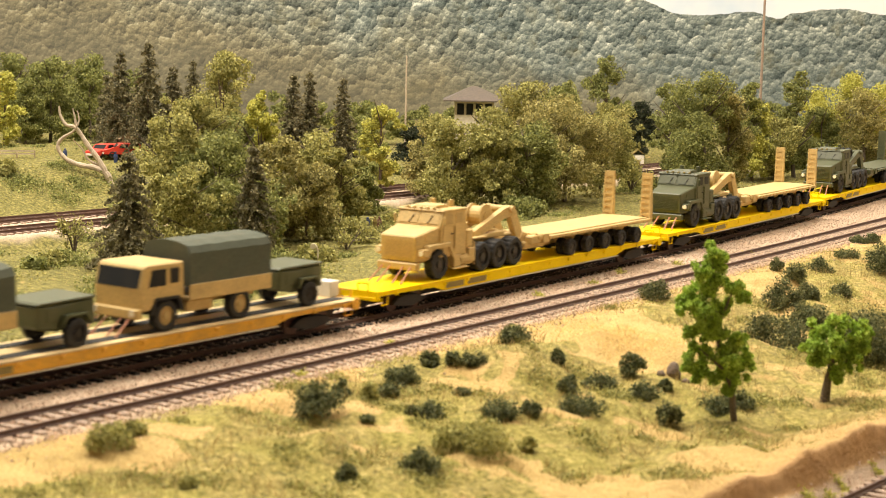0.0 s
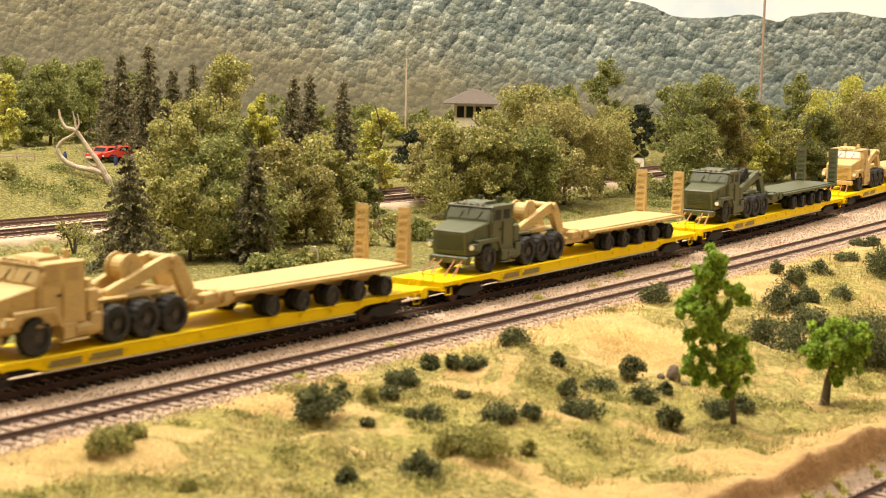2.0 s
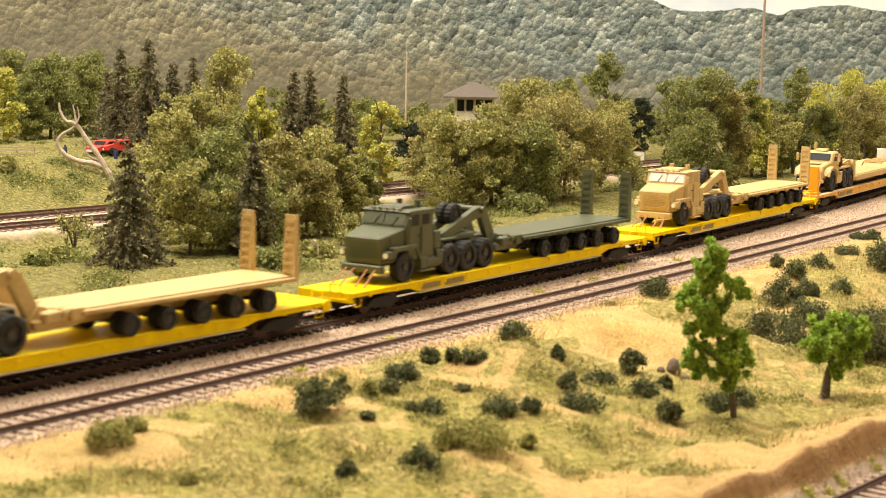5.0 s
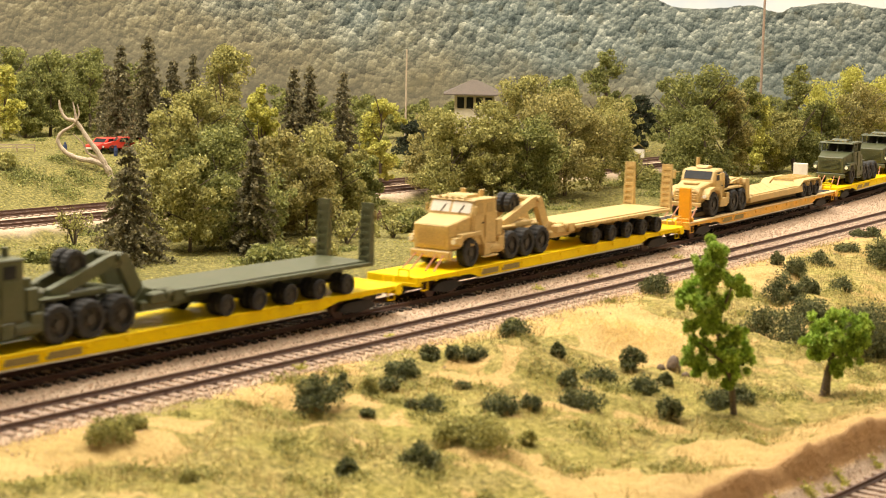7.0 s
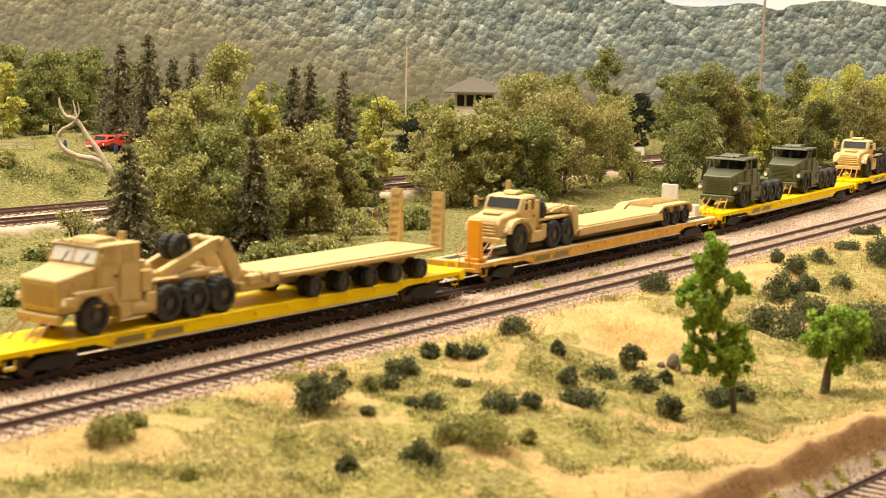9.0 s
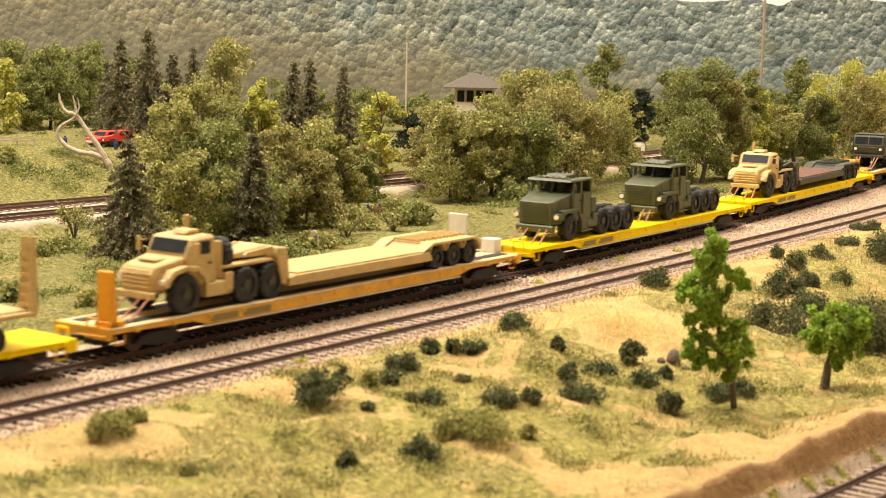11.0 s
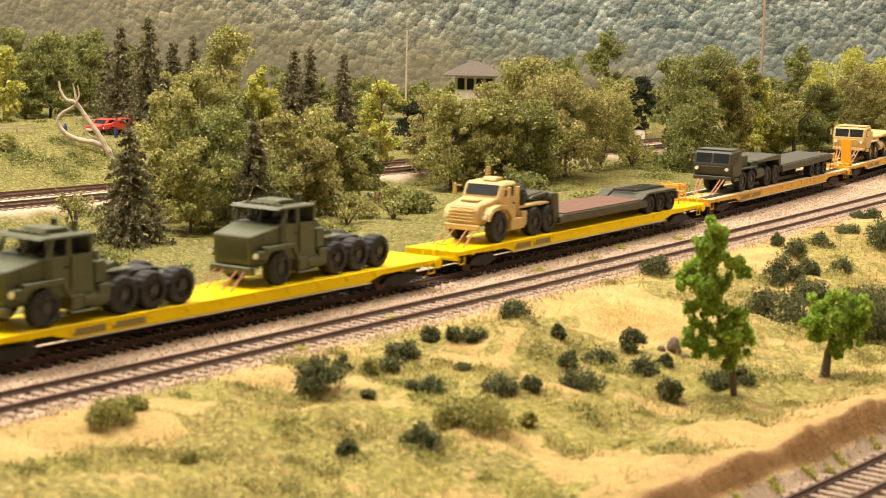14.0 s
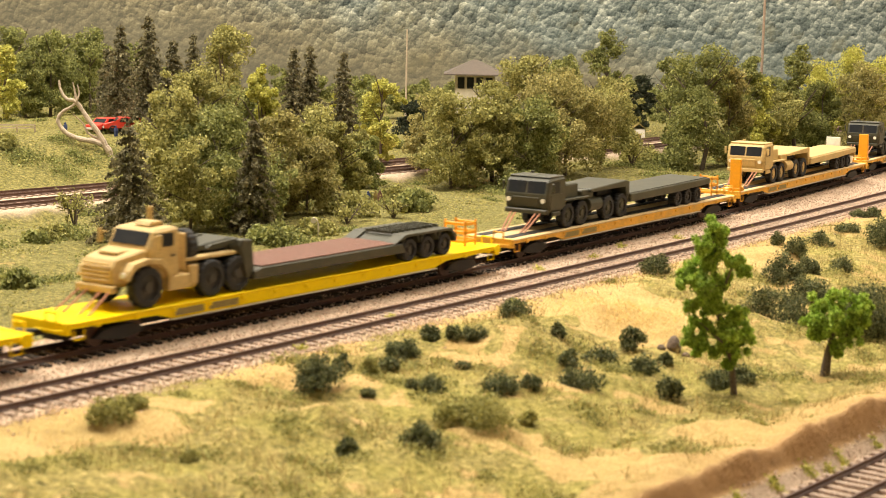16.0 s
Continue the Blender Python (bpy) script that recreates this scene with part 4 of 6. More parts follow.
def flat_car(paint, deck, label, stand=False, panel=False, basket=False, end_box=False):
    root = thing("flat_car", label, "flat car", "train of flat cars")
    x0, x1 = -1.95, 24.4
    bm = prism(B(), ((x0, -0.06), (x1, -0.06), (x1, -0.22), (x1 - 4.2, -0.24), (x1 - 5.0, -0.50), (x0 + 5.0, -0.50), (x0 + 4.2, -0.24), (x0, -0.22)), -1.37, -1.25)
    P("side_sill", bm, paint, root)
    bm = prism(B(), ((x0, -0.06), (x1, -0.06), (x1, -0.22), (x1 - 4.2, -0.24), (x1 - 5.0, -0.50), (x0 + 5.0, -0.50), (x0 + 4.2, -0.24), (x0, -0.22)), 1.25, 1.37)
    P("side_sill", bm, paint, root)
    for y in (-1.31, 1.31):
        P("bottom_flange", box(B(), x0 + 4.9, x1 - 4.9, y - 0.11, y + 0.11, -0.545, -0.505), "cream", root, "pale cream bottom flange", bevel=0)
    P("deck", box(B(), x0, x1, -1.40, 1.40, -0.08, 0.0), deck, root)
    P("centre_sill", box(B(), x0 + 0.3, x1 - 0.3, -0.35, 0.35, -0.75, -0.08), "black", root)
    for x in (x0, x1):
        P("end_sill", box(B(), x - 0.10, x + 0.10, -1.40, 1.40, -0.42, 0.02), paint, root)
        side = -1 if x == x0 else 1
        cb = B()
        box(cb, min(x, x + side * 1.0), max(x, x + side * 1.0), -0.14, 0.14, -0.52, -0.28)
        box(cb, x + side * 0.8 - 0.2, x + side * 0.8 + 0.2, -0.24, 0.24, -0.6, -0.22)
        P("coupler", cb, "black", root)
        for y in (-1.3, 1.3):
            st = B()
            pipe(st, (x - side * 0.3, y, -0.3), (x - side * 0.3, y, -0.62), 0.03, 6)
            pipe(st, (x - side * 0.75, y, -0.3), (x - side * 0.75, y, -0.62), 0.03, 6)
            pipe(st, (x - side * 0.3, y, -0.62), (x - side * 0.75, y, -0.62), 0.03, 6)
            P("stirrup_step", st, paint, root, bevel=0)
        hw = B()
        for a, b in (((0, -0.9, -0.1), (0, -0.9, 0.32)), ((0, -0.35, -0.1), (0, -0.35, 0.32)), ((0, -0.9, 0.32), (0, -0.35, 0.32))):
            pipe(hw, (x + side * 0.12, a[1], a[2]), (x + side * 0.12, b[1], b[2]), 0.04, 6)
        P("grab_iron", hw, paint, root, bevel=0)
    bw = B()
    pipe(bw, (x1 - 0.25, -1.44, -0.18), (x1 - 0.25, -1.50, -0.18), 0.24, 14)
    pipe(bw, (x1 - 0.25, -1.38, -0.18), (x1 - 0.25, -1.52, -0.18), 0.06, 8)
    P("brake_wheel", bw, paint, root, bevel=0)
    for x, side in ((x0, -1), (x1, 1)):
        P("uncoupling_lever", pipe(B(), (x + side * 0.22, -1.3, -0.25), (x + side * 0.22, 0.2, -0.3), 0.035, 6), paint, root, bevel=0)
        P("air_hose", pipe(pipe(B(), (x + side * 0.2, 0.4, -0.35), (x + side * 0.55, 0.42, -0.75), 0.045, 6), (x + side * 0.55, 0.42, -0.75), (x + side * 0.9, 0.35, -0.72), 0.045, 6), "black", root, bevel=0)
    for x in (x0 + 2.6, x1 - 2.6):
        bogie(root, x)
    for k in range(14):
        P("stake_pocket", box(B(), x0 + 1.2 + k * 1.86, x0 + 1.42 + k * 1.86, -1.43, -1.37, -0.28, -0.1), paint, root)
    for a, b, m in ((5.1, 6.6, "grey"), (6.9, 8.5, "grey")):
        P("stencil_bar", box(B(), x0 + a, x0 + b, -1.385, -1.37, -0.42, -0.16), m, root, "faded grey stencilled block")
    if deck != paint:
        for y in (-0.75, 0.75):
            P("tread_strip", box(B(), x0 + 0.4, x1 - 0.4, y - 0.28, y + 0.28, 0.0, 0.03), "black", root, "dark tread strip")
    if stand:
        bm = prism(B(), ((x0 + 0.1, 0.0), (x0 + 0.1, 2.0), (x0 + 0.3, 2.0), (x0 + 0.5, 0.0)), -1.3, -0.6)
        P("hitch_stand", bm, "orange_stand", root, "upright orange hitch stand")
        P("hitch_stand_foot", box(B(), x0 + 0.05, x0 + 0.8, -1.3, -0.5, 0.0, 0.22), "orange_stand", root)
    if panel:
        P("end_panel", box(B(), x1 - 2.6, x1 - 2.5, -0.1, 0.95, 0.0, 2.0), "white", root, "upright white end panel")
    if panel or end_box:
        P("end_box", box(B(), x1 - 0.5, x1 + 0.1, -0.3, 0.5, 0.0, 0.65), "white", root, "small white box")
    if basket:
        bm = B()
        for z in (0.15, 0.55, 0.95):
            box(bm, x1 - 1.5, x1 - 1.42, -0.5, 0.7, z, z + 0.16)
            box(bm, x1 - 0.6, x1 - 0.52, -0.5, 0.7, z, z + 0.16)
            box(bm, x1 - 1.5, x1 - 0.52, -0.5, -0.42, z, z + 0.16)
        for y in (-0.5, 0.62):
            box(bm, x1 - 1.5, x1 - 1.36, y, y + 0.08, 0, 1.2)
            box(bm, x1 - 0.66, x1 - 0.52, y, y + 0.08, 0, 1.2)
        P("hitch_frame", bm, "orange_stand", root, "orange folded hitch frame")
    return root


def chains(root, x, z, reach=1.3, mat="chain"):
    for y in (-0.75, -0.35, 0.35, 0.75):
        P("chain", pipe(B(), (x, y, z), (x - reach, y * 1.15, 0.02), 0.04, 6), mat, root, "rusty pink tie-down chain", bevel=0)


def wedge(outline, halves):
    """An outline in x and z whose half width changes from corner to corner."""
    bm = B()
    a = [bm.verts.new((x, -w, z)) for (x, z), w in zip(outline, halves)]
    b = [bm.verts.new((x, w, z)) for (x, z), w in zip(outline, halves)]
    bm.faces.new(a)
    bm.faces.new(b[::-1])
    for i in range(len(a)):
        j = (i + 1) % len(a)
        bm.faces.new((a[i], b[i], b[j], a[j]))
    return bm


def het_tractor(c, window, see_through=False, colour="tan"):
    """Heavy equipment transporter tractor; front axle at 2.1 m."""
    root = thing("army_tractor_truck", "%s eight-wheeled heavy army tractor truck with a square bonnet" % colour, "army truck", "army tractor trucks")
    P("chassis", box(box(B(), 0.7, 9.3, -0.5, 0.5, 0.70, 1.02), 3.9, 9.0, -0.62, -0.42, 0.85, 1.12), c, root)
    P("bonnet", wedge(((0.62, 0.86), (0.56, 2.02), (2.14, 2.36), (2.14, 0.92)), (0.95, 0.95, 1.16, 1.16)), c, root, bevel=0.05)
    g = B()
    for k in range(9):
        box(g, 0.545, 0.63, -0.74, 0.74, 1.08 + k * 0.09, 1.12 + k * 0.09)
    P("grille", g, c, root, bevel=0)
    if see_through:
        P("cab", prism(B(), ((2.10, 0.95), (2.10, 2.36), (4.2, 2.36), (4.25, 0.95)), -1.24, 1.24), c, root, bevel=0.05)
        P("roof", prism(B(), ((1.85, 2.93), (2.0, 3.06), (4.2, 3.06), (4.2, 2.95)), -1.28, 1.28), c, root, bevel=0.04)
        for y in (-1.24, 1.14):
            for p, q in (((2.12, 2.34), (2.36, 2.98)), ((3.05, 2.34), (3.05, 2.98)), ((4.08, 2.34), (4.08, 2.98))):
                P("pillar", prism(B(), ((p[0], p[1]), (q[0], q[1]), (q[0] + 0.14, q[1]), (p[0] + 0.14, p[1])), y, y + 0.1), c, root, bevel=0)
        P("pillar", prism(B(), ((2.14, 2.34), (2.38, 2.98), (2.46, 2.98), (2.22, 2.34)), -0.05, 0.05), c, root, bevel=0)
        P("cab_back", box(B(), 4.1, 4.2, -1.23, 1.23, 2.34, 2.97), c, root)
        for y in (-0.6, 0.6):
            P("seat", prism(B(), ((2.6, 2.3), (2.6, 2.48), (3.1, 2.44), (3.3, 2.85), (3.45, 2.85), (3.35, 2.3)), y - 0.3, y + 0.3), "black", root)
    else:
        P("cab", prism(B(), ((2.10, 0.95), (2.10, 2.36), (2.42, 3.06), (4.2, 3.06), (4.25, 0.95)), -1.24, 1.24), c, root, bevel=0.06)
        P("roof", prism(B(), ((2.28, 2.99), (2.36, 3.09), (4.22, 3.09), (4.22, 3.0)), -1.27, 1.27), c, root, bevel=0.03)
        for y0, y1 in ((-1.08, -0.06), (0.06, 1.08)):
            P("windscreen", prism(B(), ((2.115, 2.46), (2.16, 2.46), (2.40, 2.96), (2.345, 2.96)), y0, y1), window, root, bevel=0)
        for y in (-1.255, 1.24):
            P("side_window", prism(B(), ((2.40, 2.42), (2.58, 2.90), (3.05, 2.90), (3.05, 2.42)), y, y + 0.015), "tan_shade" if c == "tan" else "glass", root, bevel=0)
            P("side_window", box(B(), 3.32, 3.85, y, y + 0.015, 2.44, 2.88), "tan_shade" if c == "tan" else "glass", root, bevel=0)
    for y in (-1.27, 1.25):
        P("door", box(B(), 2.28, 3.14, y, y + 0.02, 1.1, 2.36), c, root, bevel=0)
        P("door", box(B(), 3.2, 4.0, y, y + 0.02, 1.1, 2.36), c, root, bevel=0)
        P("door_handle", box(B(), 2.9, 3.06, y - 0.03, y + 0.04, 1.95, 2.02), "black", root, bevel=0)
    P("bumper", box(B(), 0.50, 0.80, -1.08, 1.08, 0.50, 0.84), c, root, bevel=0.05)
    P("hatch", prism(B(), ((2.6, 3.07), (2.72, 3.24), (3.6, 3.24), (3.75, 3.07)), -0.6, 0.6), c, root)
    P("roof_lamp_bar", box(B(), 2.36, 2.46, -1.0, 1.0, 3.06, 3.13), c, root)
    for y in (-0.5, 0.5):
        P("beacon", pipe(B(), (4.0, y, 3.05), (4.0, y, 3.40), 0.13, 10), c, root, bevel=0)
    for s in (-1, 1):
        y0, y1 = sorted((s * 0.78, s * 1.36))
        P("mudguard", prism(B(), ((0.98, 1.05), (1.10, 1.60), (2.80, 1.64), (3.22, 0.95), (3.05, 0.90), (2.70, 1.48), (1.30, 1.46), (1.14, 1.05)), y0, y1), c, root)
        P("headlamp_housing", box(B(), 0.72, 1.25, min(s * 0.86, s * 1.33), max(s * 0.86, s * 1.33), 1.12, 1.45), c, root)
        P("headlamp", pipe(B(), (0.73, s * 1.16, 1.28), (0.66, s * 1.16, 1.28), 0.12, 12), "lamp_glass", root, "pale headlamp lens", bevel=0)
        ys = sorted((s * 0.6, s * 1.28))
        P("tool_box", box(B(), 3.2, 3.75, ys[0], ys[1], 0.45, 1.0), c, root)
        P("fuel_tank", pipe(B(), (3.8, s * 0.95, 0.72), (4.85, s * 0.95, 0.72), 0.32, 14), c, root, bevel=0)
        P("step", box(B(), 3.1, 4.3, min(s * 1.1, s * 1.36), max(s * 1.1, s * 1.36), 0.36, 0.43), c, root)
        P("mirror", box(B(), 2.2, 2.28, min(s * 1.3, s * 1.42), max(s * 1.3, s * 1.42), 2.4, 2.8), c, root)
        wheel(root, 2.08, s * 1.04, 0.68, 0.46, "tyre")
        for x in (5.62, 7.06, 8.5):
            wheel(root, x, s * 0.97, 0.69, 0.64, "tyre")
        P("rear_mudguard", prism(B(), ((4.75, 1.1), (4.95, 1.47), (9.1, 1.47), (9.25, 1.1), (9.15, 1.1), (9.05, 1.42), (5.0, 1.42), (4.85, 1.1)), min(s * 0.30, s * 0.70), max(s * 0.30, s * 0.70)), c, root) if not see_through else None
    P("air_cleaner", pipe(B(), (4.55, -0.8, 1.1), (4.55, -0.8, 2.35), 0.24, 14), c, root, bevel=0)
    P("exhaust", pipe(B(), (4.5, 0.85, 1.1), (4.5, 0.85, 2.9), 0.13, 10), c, root, bevel=0)
    P("equipment_rack", box(B(), 4.35, 5.5, -0.75, 0.95, 1.2, 1.85), c, root, bevel=0.08)
    P("winch", pipe(B(), (5.9, -0.5, 1.45), (5.9, 0.5, 1.45), 0.33, 14), c, root, bevel=0)
    P("fifth_wheel", prism(B(), ((6.6, 1.05), (6.7, 1.38), (7.9, 1.38), (8.2, 1.05)), -0.55, 0.55), "black" if c != "tan" else c, root)
    for s in (-1, 1):
        P("grab_handle", pipe(B(), (3.17, s * 1.31, 1.3), (3.17, s * 1.31, 2.3), 0.03, 6), c, root, bevel=0)
        P("bonnet_strap", box(B(), 1.2, 1.27, min(s * 1.0, s * 1.06), max(s * 1.0, s * 1.06), 1.75, 2.0), c, root, bevel=0)
        P("air_intake", box(B(), 4.3, 4.85, min(s * 0.9, s * 1.22), max(s * 0.9, s * 1.22), 1.25, 2.05), c, root, bevel=0.05)
        lad = B()
        for k in range(4):
            box(lad, 4.95, 5.0, min(s * 0.7, s * 1.2), max(s * 0.7, s * 1.2), 0.45 + k * 0.24, 0.5 + k * 0.24)
        box(lad, 4.94, 5.01, min(s * 1.16, s * 1.22), max(s * 1.16, s * 1.22), 0.4, 1.45)
        box(lad, 4.94, 5.01, min(s * 0.68, s * 0.74), max(s * 0.68, s * 0.74), 0.4, 1.45)
        P("ladder", lad, c, root, bevel=0)
    for s in (-1, 1):
        P("side_locker", box(B(), 4.45, 5.0, min(s * 0.95, s * 1.25), max(s * 0.95, s * 1.25), 0.55, 1.2), c, root)
        P("air_tank", pipe(B(), (3.3, s * 1.05, 1.1), (4.3, s * 1.05, 1.1), 0.14, 10), c, root, bevel=0)
        P("deck_plate", box(B(), 5.1, 6.4, min(s * 0.35, s * 1.0), max(s * 0.35, s * 1.0), 1.50, 1.58), c, root)
        P("hose_bracket", box(B(), 5.2, 5.35, min(s * 0.5, s * 0.62), max(s * 0.5, s * 0.62), 1.55, 2.1), c, root)
    P("rear_cross_member", box(B(), 9.15, 9.35, -1.05, 1.05, 0.75, 1.1), c, root)
    P("wiper", pipe(B(), (2.10, -0.5, 2.46), (2.26, -0.7, 2.82), 0.02, 5), "black", root, bevel=0)
    P("wiper", pipe(B(), (2.10, 0.5, 2.46), (2.26, 0.3, 2.82), 0.02, 5), "black", root, bevel=0)
    for y in (-0.7, -0.35, 0.0, 0.35, 0.7):
        P("marker_lamp", box(B(), 2.30, 2.38, y - 0.06, y + 0.06, 3.09, 3.17), c if c == "tan" else "grey", root, bevel=0)
    chains(root, 0.5, 0.65, 0.9)
    return root


def het_trailer(c, drum, ramp_mat, colour):
    """Five-row low-loader trailer with gooseneck and raised ramps."""
    root = thing("low_loader_trailer", "%s army low-loader trailer with five wheel rows and raised ramps" % colour, "trailer", "army trailers")
    for y in (-0.70, 0.40):
        P("gooseneck_arm", prism(B(), ((5.7, 1.50), (5.7, 1.80), (8.35, 2.66), (9.0, 2.80), (9.4, 2.62), (10.15, 1.35), (10.15, 0.75), (9.7, 0.75), (9.55, 1.2), (8.95, 2.28), (8.5, 2.26), (6.3, 1.50)), y, y + 0.3), c, root)
    P("gooseneck_plate", prism(B(), ((6.4, 1.4), (6.4, 1.62), (8.3, 1.62), (8.3, 1.4)), -0.75, 0.75), c, root)
    P("cross_tube", pipe(B(), (8.95, -0.85, 2.6), (8.95, 0.85, 2.6), 0.17, 12), c, root, bevel=0)
    if drum == "tyre":
        for y in (-0.28, 0.22):
            wheel(root, 6.75, y, 0.5, 0.36, "tyre", "spare_wheel").matrix_local = Matrix.Translation((7.15 * S, y * S, 2.52 * S))
    else:
        d = B()
        pipe(d, (7.15, -0.36, 2.42), (7.15, 0.36, 2.42), 0.44, 18)
        pipe(d, (7.15, -0.42, 2.42), (7.15, -0.32, 2.42), 0.55, 18)
        pipe(d, (7.15, 0.32, 2.42), (7.15, 0.42, 2.42), 0.55, 18)
        pipe(d, (7.15, -0.46, 2.42), (7.15, 0.46, 2.42), 0.2, 12)
        P("cable_drum", d, c, root, bevel=0)
    hy = B()
    pipe(hy, (7.6, -0.2, 1.7), (9.4, -0.2, 1.35), 0.13, 10)
    pipe(hy, (7.6, 0.2, 1.7), (9.4, 0.2, 1.35), 0.13, 10)
    P("hydraulic_ram", hy, c, root, bevel=0)
    P("front_frame", box(box(B(), 9.6, 11.6, -1.1, 1.1, 0.62, 0.98), 9.9, 10.9, -1.3, -0.9, 0.85, 1.25), c, root, bevel=0.06)
    P("neck_foot", prism(B(), ((9.5, 0.55), (9.5, 1.0), (10.0, 1.45), (10.4, 1.35), (10.6, 1.0), (10.6, 0.55)), -0.8, 0.8), c, root, bevel=0.04)
    for y in (-1.2, -0.75, 0.75):
        P("accumulator", pipe(B(), (10.6, y, 1.15), (11.3, y, 1.15), 0.17, 10), c, root, bevel=0)
    P("valve_box", box(B(), 10.9, 11.5, -1.42, -0.95, 0.85, 1.3), c, root)
    P("bed", box(B(), 11.4, 22.2, -1.52, 1.52, 1.02, 1.18), c, root, bevel=0.03)
    P("bed_top", box(B(), 10.2, 22.2, -1.30, 1.30, 1.19, 1.24), c, root)
    for k in range(18):
        P("side_rib", box(B(), 11.7 + k * 0.6, 11.78 + k * 0.6, -1.55, -1.52, 1.02, 1.16), c, root, bevel=0)
    P("spine", box(B(), 11.0, 21.8, -0.35, 0.35, 0.5, 1.02), c, root)
    for x in (13.6, 15.4, 17.2, 18.95, 20.75):
        ax = B()
        box(ax, x - 0.12, x + 0.12, -1.3, 1.3, 0.36, 0.52)
        P("axle", ax, "black", root)
        for y in (-1.36, -0.9, 0.9, 1.36):
            wheel(root, x, y, 0.42, 0.34, "tyre")
    for y in (-1.15, 1.15):
        r = B()
        for e in (-0.30, 0.20):
            prism(r, ((22.15, 1.1), (22.30, 3.62), (22.42, 3.62), (22.5, 1.1)), y + e, y + e + 0.1)
        prism(r, ((22.22, 1.1), (22.32, 3.62), (22.41, 3.62), (22.46, 1.1)), y - 0.28, y + 0.28)
        rp = P("ramp", r, ramp_mat, root, "raised ladder-like loading ramp", bevel=0)
        for k in range(7):
            P("rung", box(B(), 22.17 + k * 0.015, 22.34, y - 0.22, y + 0.22, 1.32 + k * 0.33, 1.45 + k * 0.33), ramp_mat, rp, bevel=0)
    P("ramp_hinge", pipe(B(), (22.3, -1.5, 1.08), (22.3, 1.5, 1.08), 0.09, 10), c, root, bevel=0)
    return root


def bonnet_tractor(label):
    """Six-wheeled bonneted tractor; front axle at 1.3 m."""
    c = "tan"
    root = thing("army_tractor_truck", label, "army truck", "army tractor trucks")
    P("chassis", box(B(), 0.0, 7.0, -0.48, 0.48, 0.75, 1.05), c, root)
    P("bonnet", wedge(((0.0, 0.92), (-0.04, 1.5), (0.2, 1.84), (1.5, 2.08), (1.5, 0.92)), (0.80, 0.82, 0.78, 0.98, 1.0)), c, root, bevel=0.06)
    g = B()
    for k in range(5):
        box(g, -0.08, 0.0, -0.66, 0.66, 1.05 + k * 0.15, 1.13 + k * 0.15)
    P("grille", g, c, root)
    P("cab", prism(B(), ((1.50, 0.95), (1.50, 2.05), (1.88, 2.74), (3.05, 2.80), (3.15, 0.95)), -1.08, 1.08), c, root, bevel=0.10)
    P("windscreen", prism(B(), ((1.535, 2.20), (1.60, 2.20), (1.88, 2.66), (1.80, 2.66)), -0.86, 0.86), "glass", root, "dark windscreen", bevel=0.0)
    for y in (-1.095, 1.08):
        P("side_window", prism(B(), ((1.95, 2.12), (2.02, 2.6), (2.75, 2.6), (2.75, 2.12)), y, y + 0.015), "glass", root, bevel=0)
        P("door", box(B(), 1.75, 2.85, y - 0.008, y + 0.01, 1.1, 2.06), c, root, bevel=0)
    P("bumper", box(B(), -0.14, 0.08, -0.95, 0.95, 0.66, 0.92), c, root, bevel=0.04)
    P("roof_dome", prism(B(), ((2.2, 2.8), (2.35, 2.96), (2.85, 2.96), (3.0, 2.8)), -0.4, 0.4), c, root)
    P("exhaust", pipe(B(), (3.4, 0.75, 1.2), (3.4, 0.75, 3.35), 0.12, 10), c, root, bevel=0)
    sp = wheel(root, 3.75, 0.0, 0.62, 0.42, "tyre", "spare_wheel")
    sp.matrix_local = Matrix.Translation((3.86 * S, -0.5 * S, 1.98 * S)) @ Matrix.Rotation(radians(90), 4, "Z")
    P("spare_carrier", box(B(), 3.42, 3.52, -1.0, 0.3, 1.1, 2.5), c, root)
    for s in (-1, 1):
        y0, y1 = sorted((s * 0.75, s * 1.3))
        P("mudguard", prism(B(), ((0.24, 1.10), (0.36, 1.42), (0.62, 1.68), (1.3, 1.80), (1.98, 1.72), (2.35, 1.40), (2.55, 1.0), (2.40, 0.96), (2.2, 1.32), (1.9, 1.56), (1.3, 1.64), (0.72, 1.52), (0.50, 1.34), (0.40, 1.08)), y0, y1), c, root, bevel=0.02)
        P("headlamp", pipe(B(), (0.2, s * 1.05, 1.28), (0.3, s * 1.05, 1.28), 0.11, 12), "lamp_glass", root, bevel=0)
        P("mirror_arm", box(B(), 1.6, 1.66, min(s * 1.15, s * 1.5), max(s * 1.15, s * 1.5), 2.5, 2.56), c, root, bevel=0)
        P("mirror", box(B(), 1.58, 1.68, min(s * 1.42, s * 1.62), max(s * 1.42, s * 1.62), 2.1, 2.65), c, root)
        P("step_box", box(B(), 2.4, 3.5, min(s * 0.6, s * 1.22), max(s * 0.6, s * 1.22), 0.5, 1.02), c, root)
        P("battery_box", box(B(), 3.55, 4.0, min(s * 0.55, s * 1.15), max(s * 0.55, s * 1.15), 0.6, 1.3), c, root)
        wheel(root, 1.36, s * 1.02, 0.75, 0.46, "tyre")
        for x in (4.7, 6.15):
            wheel(root, x, s * 0.98, 0.70, 0.46, "tyre")
    P("toolbox_deck", box(B(), 3.5, 6.9, -1.05, 1.05, 1.43, 1.56), c, root)
    P("fifth_wheel", prism(B(), ((5.0, 1.56), (5.1, 1.66), (6.2, 1.66), (6.5, 1.56)), -0.5, 0.5), "black", root)
    chains(root, -0.1, 0.72, 1.1)
